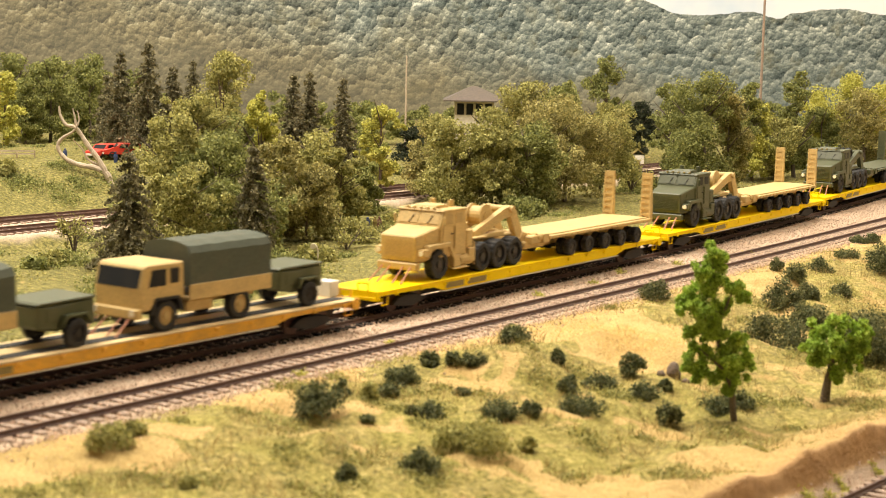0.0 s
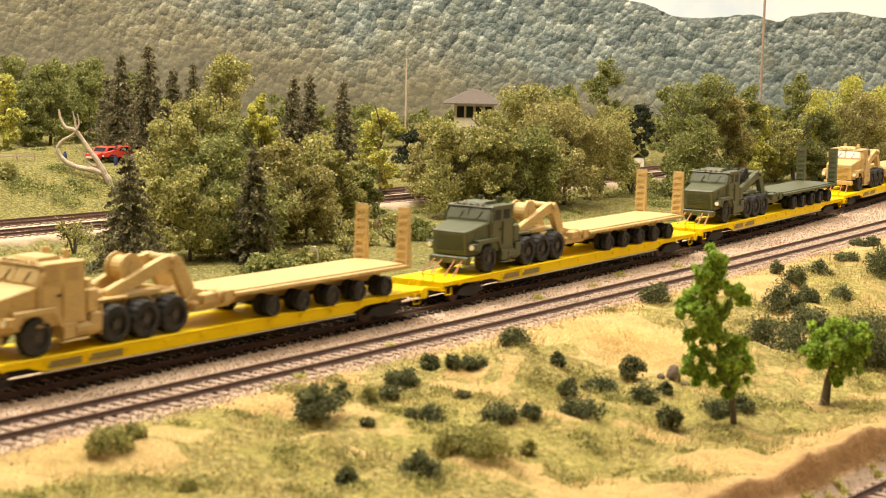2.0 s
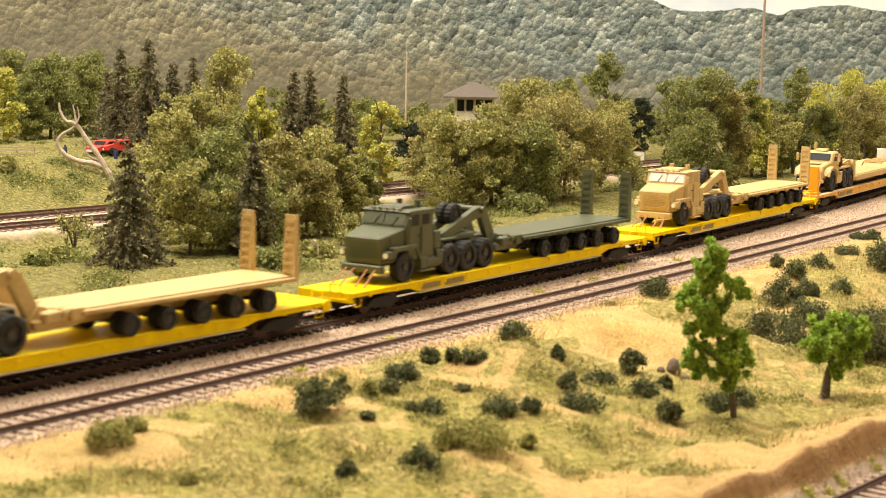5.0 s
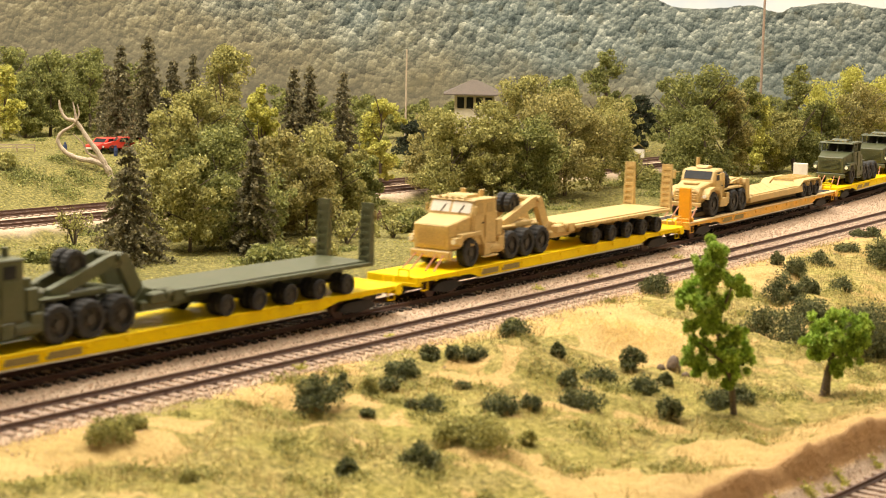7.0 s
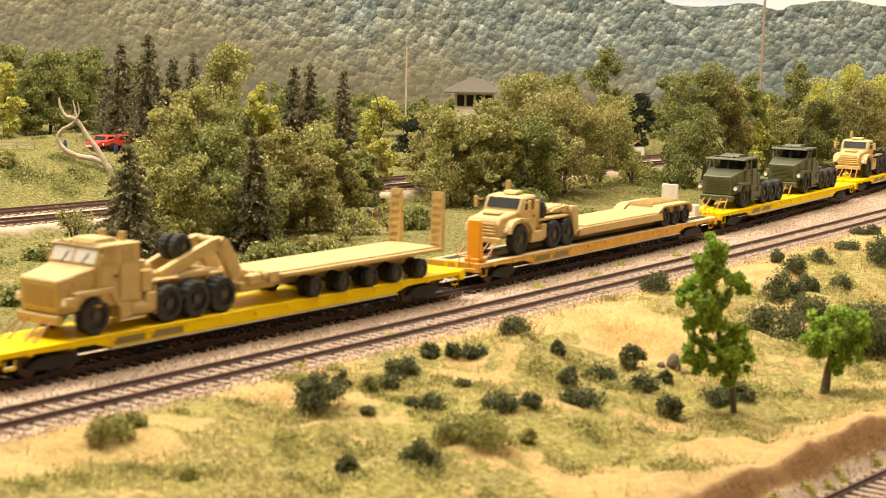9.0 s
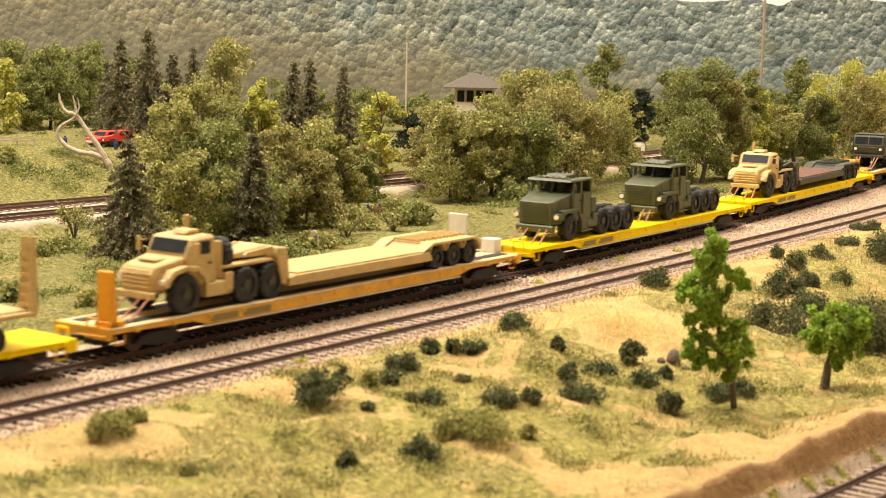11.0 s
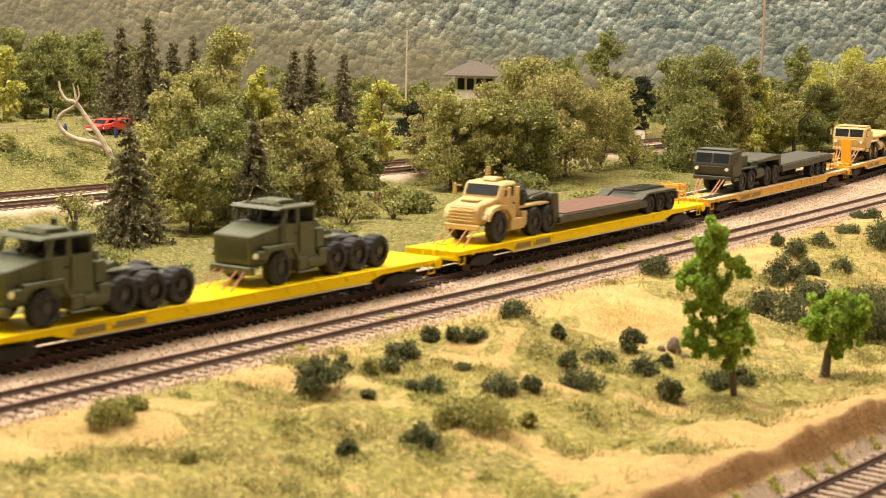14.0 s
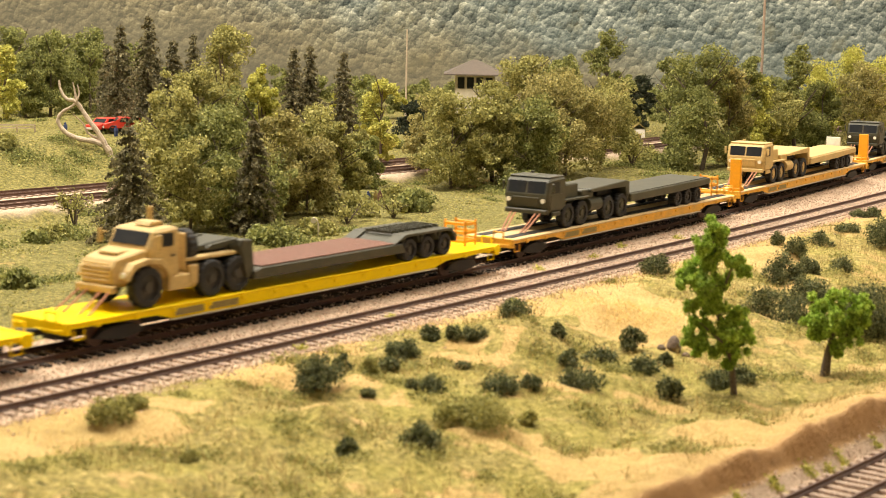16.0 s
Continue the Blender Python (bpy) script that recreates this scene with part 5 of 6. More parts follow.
    P("bonnet_vent", box(B(), 0.5, 1.2, -0.45, 0.45, 1.93, 2.04), c, root)
    for s in (-1, 1):
        P("door_handle", box(B(), 2.55, 2.72, min(s * 1.16, s * 1.2), max(s * 1.16, s * 1.2), 1.75, 1.82), "black", root, bevel=0)
        P("air_tank", pipe(B(), (3.3, s * 0.9, 0.6), (4.0, s * 0.9, 0.6), 0.17, 10), c, root, bevel=0)
    return root


def lowboy(c, planks, label):
    """Drop-bed lowboy trailer with a three-axle rear."""
    root = thing("lowboy_trailer", label, "trailer", "army trailers")
    P("gooseneck", prism(B(), ((4.6, 1.68), (4.7, 1.84), (7.2, 2.04), (7.7, 1.96), (7.78, 1.4), (7.3, 1.66)), -0.62, 0.62), c, root, bevel=0.05)
    P("neck_step", prism(B(), ((7.1, 1.70), (7.2, 2.0), (7.75, 1.95), (7.95, 0.5), (7.45, 0.5)), -1.25, 1.25), c, root, bevel=0.05)
    for y in (-0.95, 0.85):
        P("neck_rail", prism(B(), ((5.6, 1.80), (5.7, 1.90), (7.2, 2.02), (7.2, 1.86)), y, y + 0.14), c, root, bevel=0)
    P("bed", prism(B(), ((7.7, 0.42), (7.7, 0.72), (8.1, 0.84), (17.2, 0.84), (17.4, 0.42)), -1.42, 1.42), c, root, bevel=0.04)
    for k in range(8):
        P("plank", box(B(), 8.2, 17.0, -1.32 + k * 0.335, -1.02 + k * 0.335, 0.845, 0.90), planks, root, bevel=0.01)
    P("rear_frame", prism(B(), ((16.6, 0.8), (17.5, 1.18), (20.9, 1.18), (21.2, 0.9), (21.2, 0.65), (17.0, 0.6)), -0.75, 0.75), c, root)
    for s in (-1, 1):
        P("wheel_cover", prism(B(), ((16.6, 0.86), (17.4, 1.2), (20.7, 1.2), (21.1, 0.95), (20.6, 1.1), (17.5, 1.1)), min(s * 0.8, s * 1.42), max(s * 0.8, s * 1.42)), c, root, bevel=0)
        for x in (17.8, 19.1, 20.4):
            wheel(root, x, s * 1.1, 0.5, 0.5, "tyre")
            P("wheel_arch", prism(B(), ((x - 0.62, 0.75), (x - 0.4, 1.1), (x + 0.4, 1.1), (x + 0.62, 0.75), (x + 0.5, 1.16), (x - 0.5, 1.16)), min(s * 0.84, s * 1.40), max(s * 0.84, s * 1.40)), c, root, bevel=0)
    for k in range(9):
        P("cover_rib", box(B(), 17.3 + k * 0.42, 17.4 + k * 0.42, -0.72, 0.72, 1.18, 1.30), c, root, bevel=0)
    P("rear_bumper", box(B(), 21.1, 21.3, -1.35, 1.35, 0.55, 0.95), c, root)
    return root


def cabover_tractor(c, rim, label, dx):
    """Eight-wheeled forward-control tractor."""
    root = thing("army_cabover_truck", label, "army truck", "forward-control army trucks")
    P("chassis", box(B(), 1.6 + dx, 10.4 + dx, -0.48, 0.48, 0.85, 1.15), c, root)
    P("cab", prism(B(), ((1.25 + dx, 0.95), (1.0 + dx, 1.70), (1.22 + dx, 2.52), (1.42 + dx, 2.62), (2.85 + dx, 2.66), (2.95 + dx, 1.1), (2.4 + dx, 0.9)), -1.25, 1.25), c, root, bevel=0.13)
    for y0, y1 in ((-1.05, -0.05), (0.05, 1.05)):
        P("windscreen", prism(B(), ((1.045 + dx, 1.88), (1.10 + dx, 1.88), (1.225 + dx, 2.46), (1.165 + dx, 2.46)), y0, y1), "glass", root, "dark windscreen half", bevel=0)
    for y in (-1.265, 1.25):
        P("side_window", prism(B(), ((1.40 + dx, 1.88), (1.55 + dx, 2.44), (2.2 + dx, 2.44), (2.2 + dx, 1.88)), y, y + 0.015), "glass", root, bevel=0)
        P("door", box(B(), 1.3 + dx, 2.5 + dx, y - 0.01, y + 0.012, 1.1, 1.82), c, root, bevel=0)
    P("bumper", box(B(), 1.0 + dx, 1.3 + dx, -1.2, 1.2, 0.85, 1.08), c, root, bevel=0.04)
    P("front_panel", prism(B(), ((1.10 + dx, 1.22), (0.975 + dx, 1.66), (1.06 + dx, 1.70), (1.16 + dx, 1.22)), -0.7, 0.7), c, root, bevel=0.01)
    P("cab_step", box(B(), 1.5 + dx, 2.3 + dx, -1.3, -1.2, 0.75, 0.95), c, root)
    P("exhaust", pipe(B(), (3.3 + dx, 0.95, 1.2), (3.3 + dx, 0.95, 2.75), 0.11, 10), c, root, bevel=0)
    P("spare_wheel_rack", box(B(), 3.15 + dx, 3.3 + dx, -1.0, 0.6, 1.3, 2.3), c, root)
    P("roof_rim", box(B(), 1.40 + dx, 2.85 + dx, -1.16, 1.16, 2.62, 2.70), c, root)
    for s in (-1, 1):
        P("headlamp", pipe(B(), (0.97 + dx, s * 0.98, 1.52), (1.12 + dx, s * 0.98, 1.52), 0.115, 12), "lamp_glass", root, "pale round headlamp", bevel=0)
        P("mirror", box(B(), 1.2 + dx, 1.28 + dx, min(s * 1.35, s * 1.52), max(s * 1.35, s * 1.48), 1.95, 2.4), c, root)
        for x in (3.3, 4.8, 7.7, 9.25):
            wheel(root, x + dx, s * 0.98, 0.64, 0.42, rim)
        P("mudguard", prism(B(), ((2.6 + dx, 1.25), (2.8 + dx, 1.45), (5.5 + dx, 1.45), (5.6 + dx, 1.3), (5.4 + dx, 1.38), (2.9 + dx, 1.38)), min(s * 0.7, s * 1.24), max(s * 0.7, s * 1.24)), c, root, bevel=0)
        P("fuel_tank", pipe(B(), (5.6 + dx, s * 0.9, 0.95), (6.9 + dx, s * 0.9, 0.95), 0.36, 14), c, root, bevel=0)
    P("engine_cover", box(B(), 3.2 + dx, 4.9 + dx, -0.85, 0.85, 1.3, 2.15), c, root, bevel=0.06)
    P("equipment_box", box(B(), 5.0 + dx, 6.3 + dx, -1.0, 1.0, 1.25, 1.75), c, root, bevel=0.05)
    P("fifth_wheel", prism(B(), ((7.6 + dx, 1.2), (7.7 + dx, 1.5), (9.2 + dx, 1.5), (9.4 + dx, 1.2)), -0.5, 0.5), "black", root)
    for y in (-0.85, -0.6, 0.6, 0.85):
        P("chain", pipe(B(), (1.2 + dx, y, 1.0), (-0.2 + dx, y * 0.75, 0.02), 0.045, 6), "chain", root, "pale tie-down chain", bevel=0)
    return root


def step_trailer(c, label, dx):
    root = thing("stepdeck_trailer", label, "trailer", "army trailers")
    P("gooseneck", prism(B(), ((6.2 + dx, 1.6), (6.2 + dx, 1.78), (10.2 + dx, 1.96), (10.5 + dx, 1.88), (10.6 + dx, 0.75), (10.3 + dx, 0.75), (10.1 + dx, 1.66)), -1.2, 1.2), c, root, bevel=0.04)
    P("bed", prism(B(), ((10.4 + dx, 0.78), (10.4 + dx, 1.2), (20.6, 1.34), (20.7, 1.0), (16.0, 0.85)), -1.38, 1.38), c, root, bevel=0.04)
    P("bed_top", prism(B(), ((10.6 + dx, 1.215), (10.6 + dx, 1.245), (20.5, 1.385), (20.5, 1.355)), -1.25, 1.25), c, root, bevel=0)
    P("landing_leg", box(B(), 10.9 + dx, 11.1 + dx, -0.8, 0.8, 0.0, 0.8), c, root)
    for s in (-1, 1):
        for x in (16.5, 17.8, 19.1):
            wheel(root, x, s * 1.08, 0.46, 0.5, "tyre")
    P("tail_bar", box(B(), 20.6, 20.8, -1.3, 1.3, 0.7, 1.1), c, root)
    return root


def cargo_truck(dx):
    """Four-wheeled cargo truck with a canvas tilt; front axle at dx."""
    c = "tan"
    root = thing("army_cargo_truck", "tan four-wheeled army cargo truck with an olive canvas cover", "army truck", "army cargo trucks")
    x = dx
    P("chassis", box(B(), x - 1.0, x + 5.4, -0.45, 0.45, 0.7, 0.95), c, root)
    P("cab", prism(B(), ((x - 1.25, 0.85), (x - 1.3, 1.65), (x - 1.1, 2.42), (x - 0.95, 2.5), (x + 0.85, 2.5), (x + 0.9, 1.1), (x + 0.65, 1.25), (x - 0.6, 1.25), (x - 0.8, 0.85)), -1.2, 1.2), c, root, bevel=0.05)
    P("windscreen", prism(B(), ((x - 1.315, 1.68), (x - 1.27, 1.68), (x - 1.105, 2.34), (x - 1.15, 2.34)), -1.05, 1.05), "glass", root, "dark windscreen", bevel=0)
    for y in (-1.215, 1.2):
        P("side_window", prism(B(), ((x - 0.9, 1.7), (x - 0.75, 2.3), (x - 0.05, 2.3), (x - 0.05, 1.7)), y, y + 0.015), "glass", root, bevel=0)
        P("side_window", box(B(), x + 0.15, x + 0.6, y, y + 0.015, 1.75, 2.3), "glass", root, bevel=0)
    P("bumper", box(B(), x - 1.5, x - 1.2, -1.2, 1.2, 0.6, 0.95), c, root, bevel=0.04)
    for s in (-1, 1):
        P("headlamp", pipe(B(), (x - 1.52, s * 0.95, 0.8), (x - 1.48, s * 0.95, 0.8), 0.12, 12), "lamp_glass", root, bevel=0)
        y0, y1 = sorted((s * 0.7, s * 1.25))
        P("mudguard", prism(B(), ((x - 0.85, 0.7), (x - 0.6, 1.28), (x + 0.6, 1.28), (x + 0.85, 0.7), (x + 0.72, 0.7), (x + 0.52, 1.18), (x - 0.52, 1.18), (x - 0.72, 0.7)), y0, y1), "black", root, "black rubber mudguard", bevel=0)
        for wx in (0, 3.9):
            wheel(root, x + wx, s * 0.98, 0.58, 0.42, c)
        P("fuel_tank", box(B(), x + 1.2, x + 2.6, min(s * 0.5, s * 1.0), max(s * 0.5, s * 1.0), 0.55, 0.95), c, root)
    P("cargo_bed", box(box(B(), x + 1.15, x + 5.6, -1.22, 1.22, 1.0, 1.15), x + 1.15, x + 5.6, -1.22, -1.16, 1.1, 1.6), c, root)
    P("tailboard", box(B(), x + 5.5, x + 5.6, -1.2, 1.2, 1.1, 1.6), c, root)
    bm = B()
    prof = [(-1.2, 1.5), (-1.2, 2.75), (-1.05, 3.0), (-0.6, 3.12), (0, 3.16), (0.6, 3.12), (1.05, 3.0), (1.2, 2.75), (1.2, 1.5)]
    rows = [[bm.verts.new((xx, y, z - (0.03 if k % 2 else 0))) for y, z in prof] for k, xx in enumerate(np.linspace(x + 1.15, x + 5.55, 9))]
    for a, b in zip(rows, rows[1:]):
        for i in range(len(prof) - 1):
            bm.faces.new((a[i], a[i + 1], b[i + 1], b[i]))
    bm.faces.new(rows[0])
    bm.faces.new(rows[-1][::-1])
    P("canvas_cover", bm, "canvas", root, "olive canvas tilt over hoops", bevel=0)
    chains(root, x - 1.3, 0.7, 0.9)
    return root


def small_trailer(x):
    root = thing("generator_trailer", "dark olive two-wheeled box trailer", "trailer", "small army trailers")
    P("body", prism(B(), ((x - 1.6, 0.75), (x - 1.55, 1.55), (x + 1.0, 1.6), (x + 1.05, 0.7), (x - 0.7, 0.6)), -0.95, 0.95), "green", root, bevel=0.08)
    P("lid", prism(B(), ((x - 1.6, 1.56), (x - 1.5, 1.66), (x + 0.95, 1.7), (x + 1.05, 1.61)), -1.0, 1.0), "green", root)
    P("side_hatch", box(B(), x - 1.2, x - 0.2, -0.98, -0.95, 0.95, 1.45), "green", root)
    P("tow_bar", pipe(B(), (x + 1.0, 0, 0.7), (x + 2.0, 0, 0.55), 0.06, 8), "black", root, bevel=0)
    for s in (-1, 1):
        wheel(root, x, s * 1.05, 0.5, 0.32, "black")
        P("mudguard", prism(B(), ((x - 0.65, 0.75), (x - 0.4, 1.1), (x + 0.4, 1.1), (x + 0.65, 0.75), (x + 0.5, 1.16), (x - 0.5, 1.16)), min(s * 0.88, s * 1.22), max(s * 0.88, s * 1.22)), "green", root, bevel=0)
    return root


PITCH = 28.33
YELLOW, FADED = "bright yellow flat car with fish-belly sills", "faded orange flat car with worn deck boards"
yellow_car = flat_car("yellow", "yellow", YELLOW)
ride(yellow_car, -PITCH)
for k in (0, 1, 2, 4):
    ride(copy_thing(yellow_car, Matrix()), k * PITCH)
ride(flat_car("yellow", "yellow", YELLOW + " and orange hitch frame", basket=True), 5 * PITCH)
orange_car = flat_car("orange", "deck_tan", FADED + ", white end box", end_box=True)
ride(orange_car, -2 * PITCH)
ride(flat_car("orange", "deck_tan", FADED + ", orange stand", stand=True, panel=True), 3 * PITCH)
ride(flat_car("orange", "deck_tan", FADED + ", hitch frame", basket=True), 6 * PITCH)
stand_car = flat_car("orange", "deck_tan", FADED + ", orange stand", stand=True, panel=True)
ride(stand_car, 7 * PITCH)
ride(copy_thing(stand_car, Matrix()), 8 * PITCH)

ride(het_tractor("tan", "tan", colour="desert-tan"), -PITCH + 0.75)
ride(het_trailer("tan", "tan", "tan", "desert-tan"), -PITCH + 0.75)
ride(het_tractor("green", "green", colour="olive-green"), 0)
ride(het_trailer("tan", "tan", "tan", "desert-tan"), 0)
ride(het_tractor("green", "green", colour="olive-green"), PITCH)
ride(het_trailer("green", "tyre", "green", "olive-green"), PITCH)
ride(het_tractor("tan", "pale_glass", colour="desert-tan"), 2 * PITCH + 0.35)
ride(het_trailer("tan", "tyre", "tan", "desert-tan"), 2 * PITCH + 0.35)
ride(bonnet_tractor("desert-tan six-wheeled bonneted army tractor truck"), 3 * PITCH + 0.65)
ride(lowboy("tan", "tan", "desert-tan lowboy trailer with a ribbed drop bed"), 3 * PITCH - 0.1)
open_cab = het_tractor("green", "green", True, "olive-green")
ride(open_cab, 4 * PITCH)
ride(copy_thing(open_cab, Matrix()), 4 * PITCH + 12.0)
ride(bonnet_tractor("desert-tan six-wheeled bonneted army tractor truck"), 5 * PITCH + 0.6)
ride(lowboy("dark_green", "plank", "dark olive lowboy trailer with brown bed planks"), 5 * PITCH - 0.3)
ride(cabover_tractor("dark_green", "dark_green", "dark olive eight-wheeled forward-control army truck", 0), 6 * PITCH + 0.5)
ride(step_trailer("dark_green", "dark olive step-deck army trailer", 0), 6 * PITCH)
ride(cabover_tractor("tan", "tan", "desert-tan eight-wheeled forward-control army truck", 0), 7 * PITCH + 1.3)
ride(step_trailer("tan", "desert-tan step-deck army trailer", 0), 7 * PITCH + 1.1)
ride(cabover_tractor("dark_green", "dark_green", "dark olive eight-wheeled forward-control army truck", 0), 8 * PITCH + 0.5)
ride(cargo_truck(13.7), -2 * PITCH)
ride(small_trailer(21.6), -2 * PITCH)
ride(cargo_truck(1.3), -2 * PITCH)
ride(small_trailer(9.5), -2 * PITCH)


# ---- far things ----
def tower():
    root = thing("signal_tower", "small signal tower with a brown hipped roof above the trees", "tower")
    w, d, h = 0.046, 0.04, 0.063
    part("wall", box(B(), -w / 2, w / 2, -d / 2, d / 2, -0.004, h), MAT["cream"], root, "cream boarded walls", bevel=0.0006)
    bm = B()
    e = 0.013
    low = [bm.verts.new(p) for p in ((-w / 2 - e, -d / 2 - e, h), (w / 2 + e, -d / 2 - e, h), (w / 2 + e, d / 2 + e, h), (-w / 2 - e, d / 2 + e, h))]
    top = [bm.verts.new(p) for p in ((-0.003, 0, h + 0.016), (0.003, 0, h + 0.016))]
    bm.faces.new(low)
    for f in ((low[0], low[1], top[1], top[0]), (low[1], low[2], top[1]), (low[2], low[3], top[0], top[1]), (low[3], low[0], top[0])):
        bm.faces.new(f)
    part("roof", bm, MAT["roof"], root, "brown hipped shingle roof")
    for k in range(4):
        x = -w / 2 + 0.003 + k * 0.0108
        part("window", box(B(), x, x + 0.008, -d / 2 - 0.0006, -d / 2, h - 0.017, h - 0.004), MAT["glass"], root)
    part("eave", box(B(), -w / 2 - e, w / 2 + e, -d / 2 - e, d / 2 + e, h - 0.0015, h), MAT["roof"], root)
    root.matrix_basis = at_ground(0.033, 2.0)


tower()


def pole(x, y, h, r, mat, label):
    root = thing("utility_pole", label, "pole", "poles behind the line")
    part("post", pipe(B(), (0, 0, -0.005), (0, 0, h), r, 10, r * 0.7), MAT[mat], root)
    part("cap", pipe(B(), (0, 0, h), (0, 0, h + r), r * 0.8, 8, r * 0.3), MAT[mat], root)
    root.matrix_basis = at_ground(x, y)


pole(-0.045, 1.9, 0.117, 0.0013, "bleached", "slim pale utility pole among the trees")
pole(0.351, 1.9, 0.24, 0.0017, "tie", "tall brown mast in front of the hills")


def shed():
    root = thing("shed", "tiny white shed with a grey roof beside the line", "shed")
    part("wall", box(B(), -0.007, 0.007, -0.008, 0.008, -0.003, 0.013), MAT["white"], root, bevel=0.0003)
    part("roof", prism(B(), ((-0.009, 0.0125), (0, 0.020), (0.009, 0.0125), (0, 0.0185)), -0.010, 0.010), MAT["grey"], root)
    part("door", box(B(), -0.002, 0.002, -0.0085, -0.008, 0.0, 0.008), MAT["grey"], root)
    root.matrix_basis = at_ground(0.217, 1.91)


shed()


def red_car(x, y, turn, size, label):
    root = thing("car", label, "car", "red cars on the rise")
    part("body", prism(B(), ((-2.3, 0.35), (-2.35, 0.85), (-1.2, 1.0), (-0.7, 1.5), (1.3, 1.5), (1.9, 1.0), (2.3, 0.9), (2.3, 0.35)), -0.85, 0.85), MAT["red"], root, "red body", S, 0.08)
    for x0, x1 in ((-0.75, 0.2), (0.35, 1.3)):
        part("window", prism(B(), ((x0, 1.03), (x0 + 0.2, 1.42), (x1 - 0.05, 1.42), (x1, 1.03)), -0.87, -0.85), MAT["glass"], root, "", S)
    part("windscreen", prism(B(), ((-1.16, 1.04), (-1.1, 1.04), (-0.72, 1.44), (-0.78, 1.44)), -0.7, 0.7), MAT["glass"], root, "", S)
    part("bumper", box(B(), -2.42, -2.3, -0.8, 0.8, 0.4, 0.6), MAT["white"], root, "", S)
    for wx in (-1.45, 1.45):
        for k in (-1, 1):
            wheel(root, wx, k * 0.78, 0.34, 0.2, "black")
    root.matrix_basis = Matrix.Translation((x, y, float(ground_z(np.array(x), np.array(y))) + 0.0005)) @ Matrix.Rotation(radians(turn), 4, "Z") @ Matrix.Diagonal((size,) * 3 + (1,))


red_car(-0.3005, 1.50, 62, 0.74, "small red car parked on the grassy rise")
red_car(-0.2825, 1.495, 20, 0.74, "second red car beside it on the grassy rise")


def figurine(x, y, mat, turn):
    """A plain painted peg-like model figure."""
    bm = B()
    pipe(bm, (0, 0, 0), (0, 0, 0.010), 0.0030, 8, 0.0036)
    pipe(bm, (0, 0, 0.010), (0, 0, 0.0155), 0.0040, 8, 0.0028)
    bmesh.ops.create_icosphere(bm, subdivisions=1, radius=0.0022, matrix=Matrix.Translation((0, 0, 0.0175)))
    ob = part("figurine", bm, MAT[mat], None, "plain painted model figurine in the field", 1.0)
    tagged(ob, "", "figurine", "figurines")
    ob.matrix_basis = at_ground(x, y) @ Matrix.Rotation(turn, 4, "Z") @ Matrix.Diagonal((0.5, 0.5, 0.5, 1))


figurine(-0.0575, 1.276, "blue", 0.3)
figurine(-0.052, 1.279, "grey", 1.2)

figurine(-0.330, 1.47, "blue", 0.4)
figurine(-0.287, 1.475, "blue", 1.0)
figurine(-0.0485, 1.272, "plank", 0.6)


def boulder(x, y, w, h):
    SEED[0] += 1
    rng = np.random.RandomState(SEED[0])
    bm = B()
    bmesh.ops.create_icosphere(bm, subdivisions=2, radius=1.0)
    for v in bm.verts:
        v.co = Vector((v.co.x * w / 2, v.co.y * w / 2, v.co.z * h * 0.6 + h * 0.3)) * (1 + 0.05 * rng.normal())
    ob = part("boulder", bm, MAT["stone"], None, "dark brown weathered model boulder on the sandy slope")
    tagged(ob, "", "boulder", "boulders")
    ob.matrix_basis = at_ground(x, y, 0.0005)


boulder(0.1057, 0.7549, 0.007, 0.008)
boulder(0.1105, 0.750, 0.004, 0.003)
boulder(0.099, 0.748, 0.004, 0.003)


def marker_post():
    root = thing("marker_post", "bent pale trackside post with a round head in the field", "post")
    bm = B()
    pts = [(0, 0, -0.002), (0, 0, 0.008), (-0.0008, 0, 0.0105), (-0.0025, 0, 0.0118)]
    for a, b in zip(pts, pts[1:]):
        pipe(bm, a, b, 0.0006, 8)
    part("post", bm, MAT["cream"], root)
    part("head", pipe(B(), (-0.0030, -0.0008, 0.0106), (-0.0030, 0.0008, 0.0106), 0.0019, 14), MAT["cream"], root, "round cream head")
    root.matrix_basis = at_ground(-0.080, 1.075)


marker_post()


def roadside_fence(x, y, length, turn):
    root = thing("roadside_fence", "low pale timber fence along the top of the rise", "fence", "roadside fences")
    n = max(3, int(length / 0.012))
    for k in range(n):
        part("post", box(B(), k * length / (n - 1) - 0.0006, k * length / (n - 1) + 0.0006, -0.0006, 0.0006, -0.003, 0.0062), MAT["bleached"], root)
    for z in (0.0028, 0.0052):
        part("fence_rail", box(B(), 0, length, -0.0011, -0.0006, z, z + 0.0012), MAT["bleached"], root)
    root.matrix_basis = at_ground(x, y) @ Matrix.Rotation(turn, 4, "Z")


roadside_fence(-0.0975, 1.90, 0.028, 0.0)
roadside_fence(-0.43, 1.455, 0.075, 0.25)


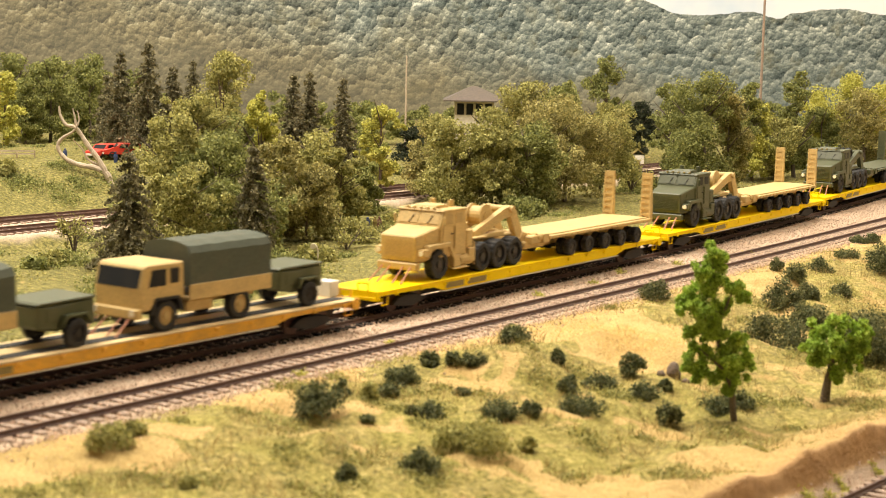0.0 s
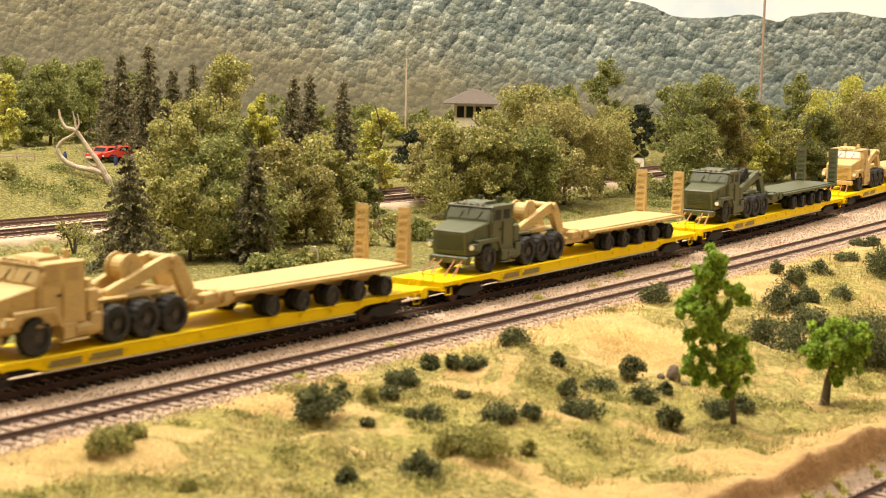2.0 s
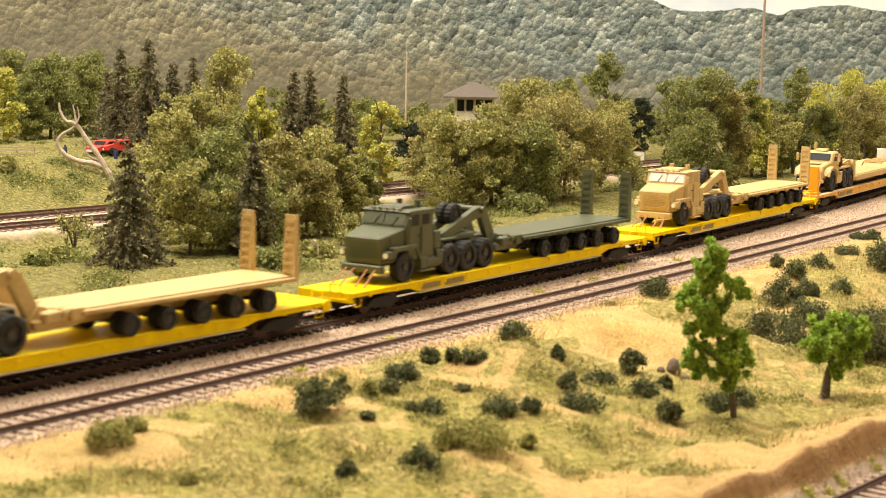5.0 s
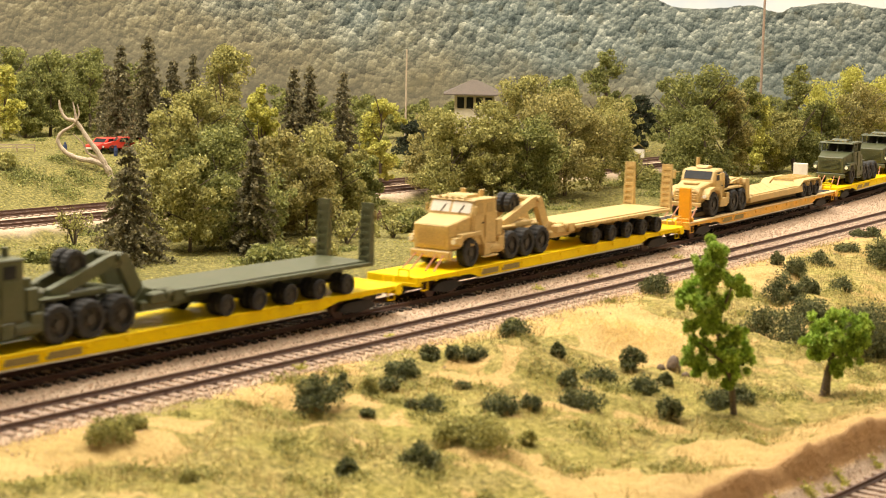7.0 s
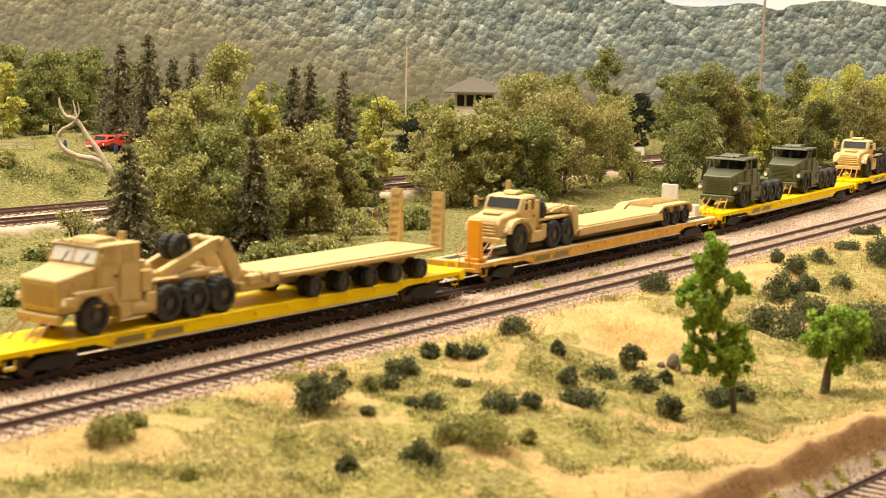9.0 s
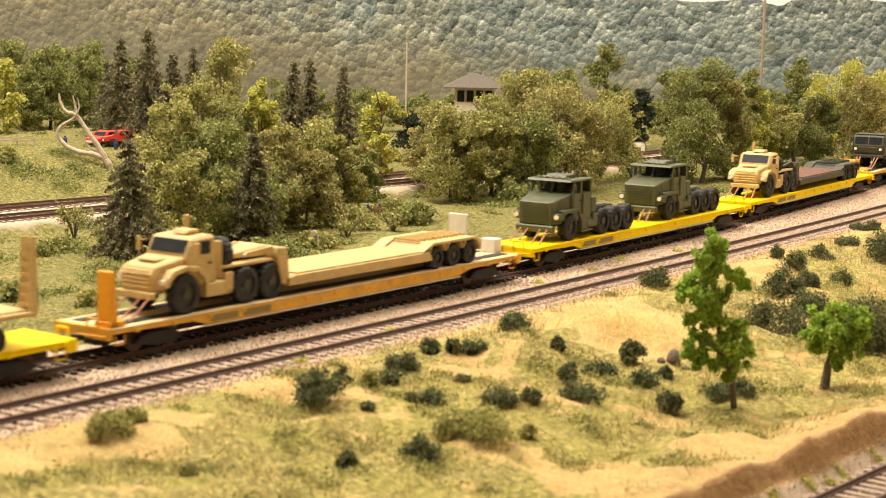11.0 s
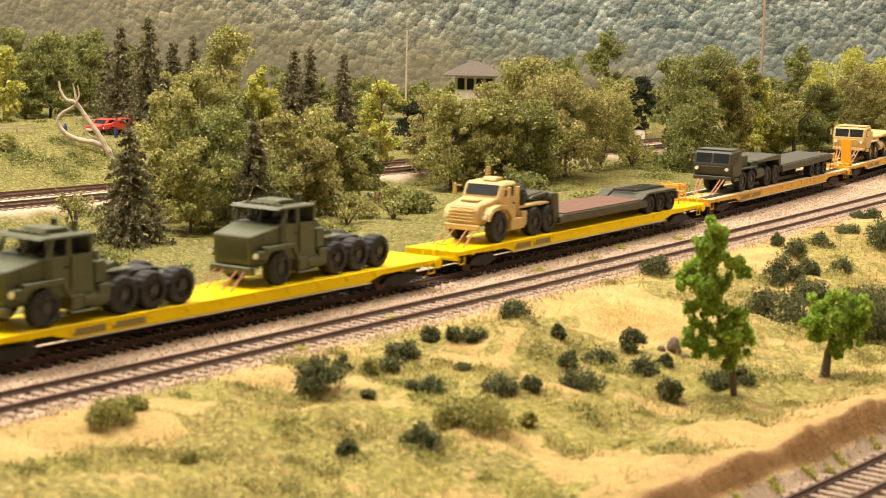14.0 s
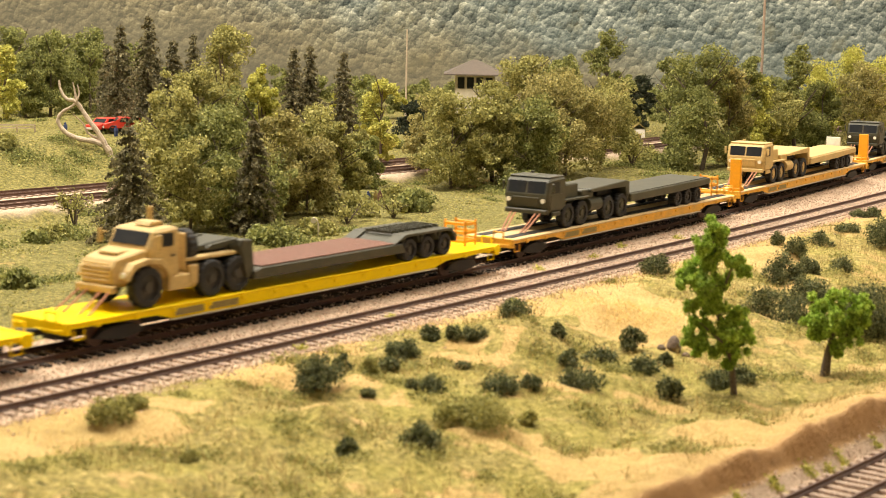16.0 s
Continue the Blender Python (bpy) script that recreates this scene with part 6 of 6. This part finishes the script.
def bare_shrub(x, y, h, w, seed):
    """A straggly shrub: forked twigs with few leaves."""
    rng = np.random.RandomState(seed)
    root = thing("shrub", "straggly half-bare model shrub with thin brown twigs", "shrub", "straggly shrubs")
    tips = []
    for k in range(9):
        bm = B()
        a, r = rng.uniform(0, 6.283), w / 2 * rng.uniform(0.3, 1)
        p = Vector((math.cos(a) * r * 0.35, math.sin(a) * r * 0.35, h * rng.uniform(0.3, 0.5)))
        pipe(bm, (0, 0, -0.001), p, 0.0006, 5, 0.0004)
        for j in range(3):
            q = Vector((math.cos(a) * r, math.sin(a) * r, h * rng.uniform(0.55, 1.0))) + Vector(rng.normal(size=3) * w * 0.09)
            pipe(bm, p, q, 0.0004, 5, 0.0002)
            tips += [np.array(p.lerp(q, t)) + rng.normal(size=3) * w * 0.045 for t in rng.uniform(0.3, 1.05, 26)]
        part("twig", bm, MAT["wood"], root, "thin brown forked twig")
    v, f = flakes(np.array(tips), 0.0009, rng)
    mesh_object("crown", v, f, MAT["leaf_olive"], root)
    root.matrix_basis = at_ground(x, y)


bare_shrub(-0.238, 1.085, 0.024, 0.034, 61)
bare_shrub(-0.205, 1.030, 0.016, 0.024, 62)
bare_shrub(0.178, 1.60, 0.030, 0.040, 63)
bare_shrub(-0.066, 1.150, 0.014, 0.026, 64)
bare_shrub(-0.036, 1.20, 0.013, 0.020, 65)


def weeds():
    """Green weeds that have taken root in the ballast."""
    rng = np.random.RandomState(31)
    vs, fs, n = [], [], 0
    for s, l in ((0.05, -0.03), (0.11, -0.032), (0.16, -0.024), (-0.12, -0.052), (0.30, -0.05), (-0.20, -0.066), (0.22, -0.034), (-0.05, -0.075), (-0.13, -0.272), (-0.155, -0.270), (-0.10, -0.2755), (-0.18, -0.268), (-0.205, -0.266), (-0.143, -0.274), (-0.085, -0.277)):
        x, y = on_line(s, l)
        p = np.abs(rng.normal(size=(110, 3))) * np.array((0.0016, 0.0016, 0.0012)) * np.sign(rng.normal(size=(110, 3)) + np.array((0, 0, 9)))
        p[:, :2] += (x, y)
        p[:, 2] += ground_z(p[:, 0], p[:, 1])
        v, f = flakes(p, 0.0006, rng)
        vs.append(v)
        fs.append(f + n)
        n += len(v)
    tagged(mesh_object("weeds", np.concatenate(vs), np.concatenate(fs), MAT["leaf_bright"]), "small yellow-green weeds in the ballast", "weeds", kind="stuff")


weeds()

# ---- tracks last: their ties are many ----
track_thing("siding track of rusty rails on weathered ties", siding_place, -0.50, 0.95, 0.0, MAT["tie"], True)
track_thing("lower track of rusty rails on weathered ties", lower_place, -0.42, 0.10, -0.028, MAT["tie"], True)
track_thing("main track of rusty rails on dark ties", main_place, -0.75, 1.35, 0.0, MAT["dark_tie"], False)
track_thing("far track of rusty rails on pale ties", rear_place, -0.4, 1.4, 0.0, MAT["tie"], False)
track_thing("far track of rusty rails on pale ties", rear_place_near, -0.4, 1.4, 0.0, MAT["tie"], False)

SPEED, DATUM = 0.1345, 0.2684       # metres a second; the train's datum along the line at the start


def motions():
    for ob, behind, height in RIDING:
        rows = []
        for k in range(17):
            s = DATUM - SPEED * k + behind
            x, y = on_line(s, 0.0)
            rows.append((float(k), Matrix.Translation((float(x), float(y), height)) @ Matrix.Rotation(HEAD + BEND * s, 4, "Z")))
        walk(ob, rows)


motions()
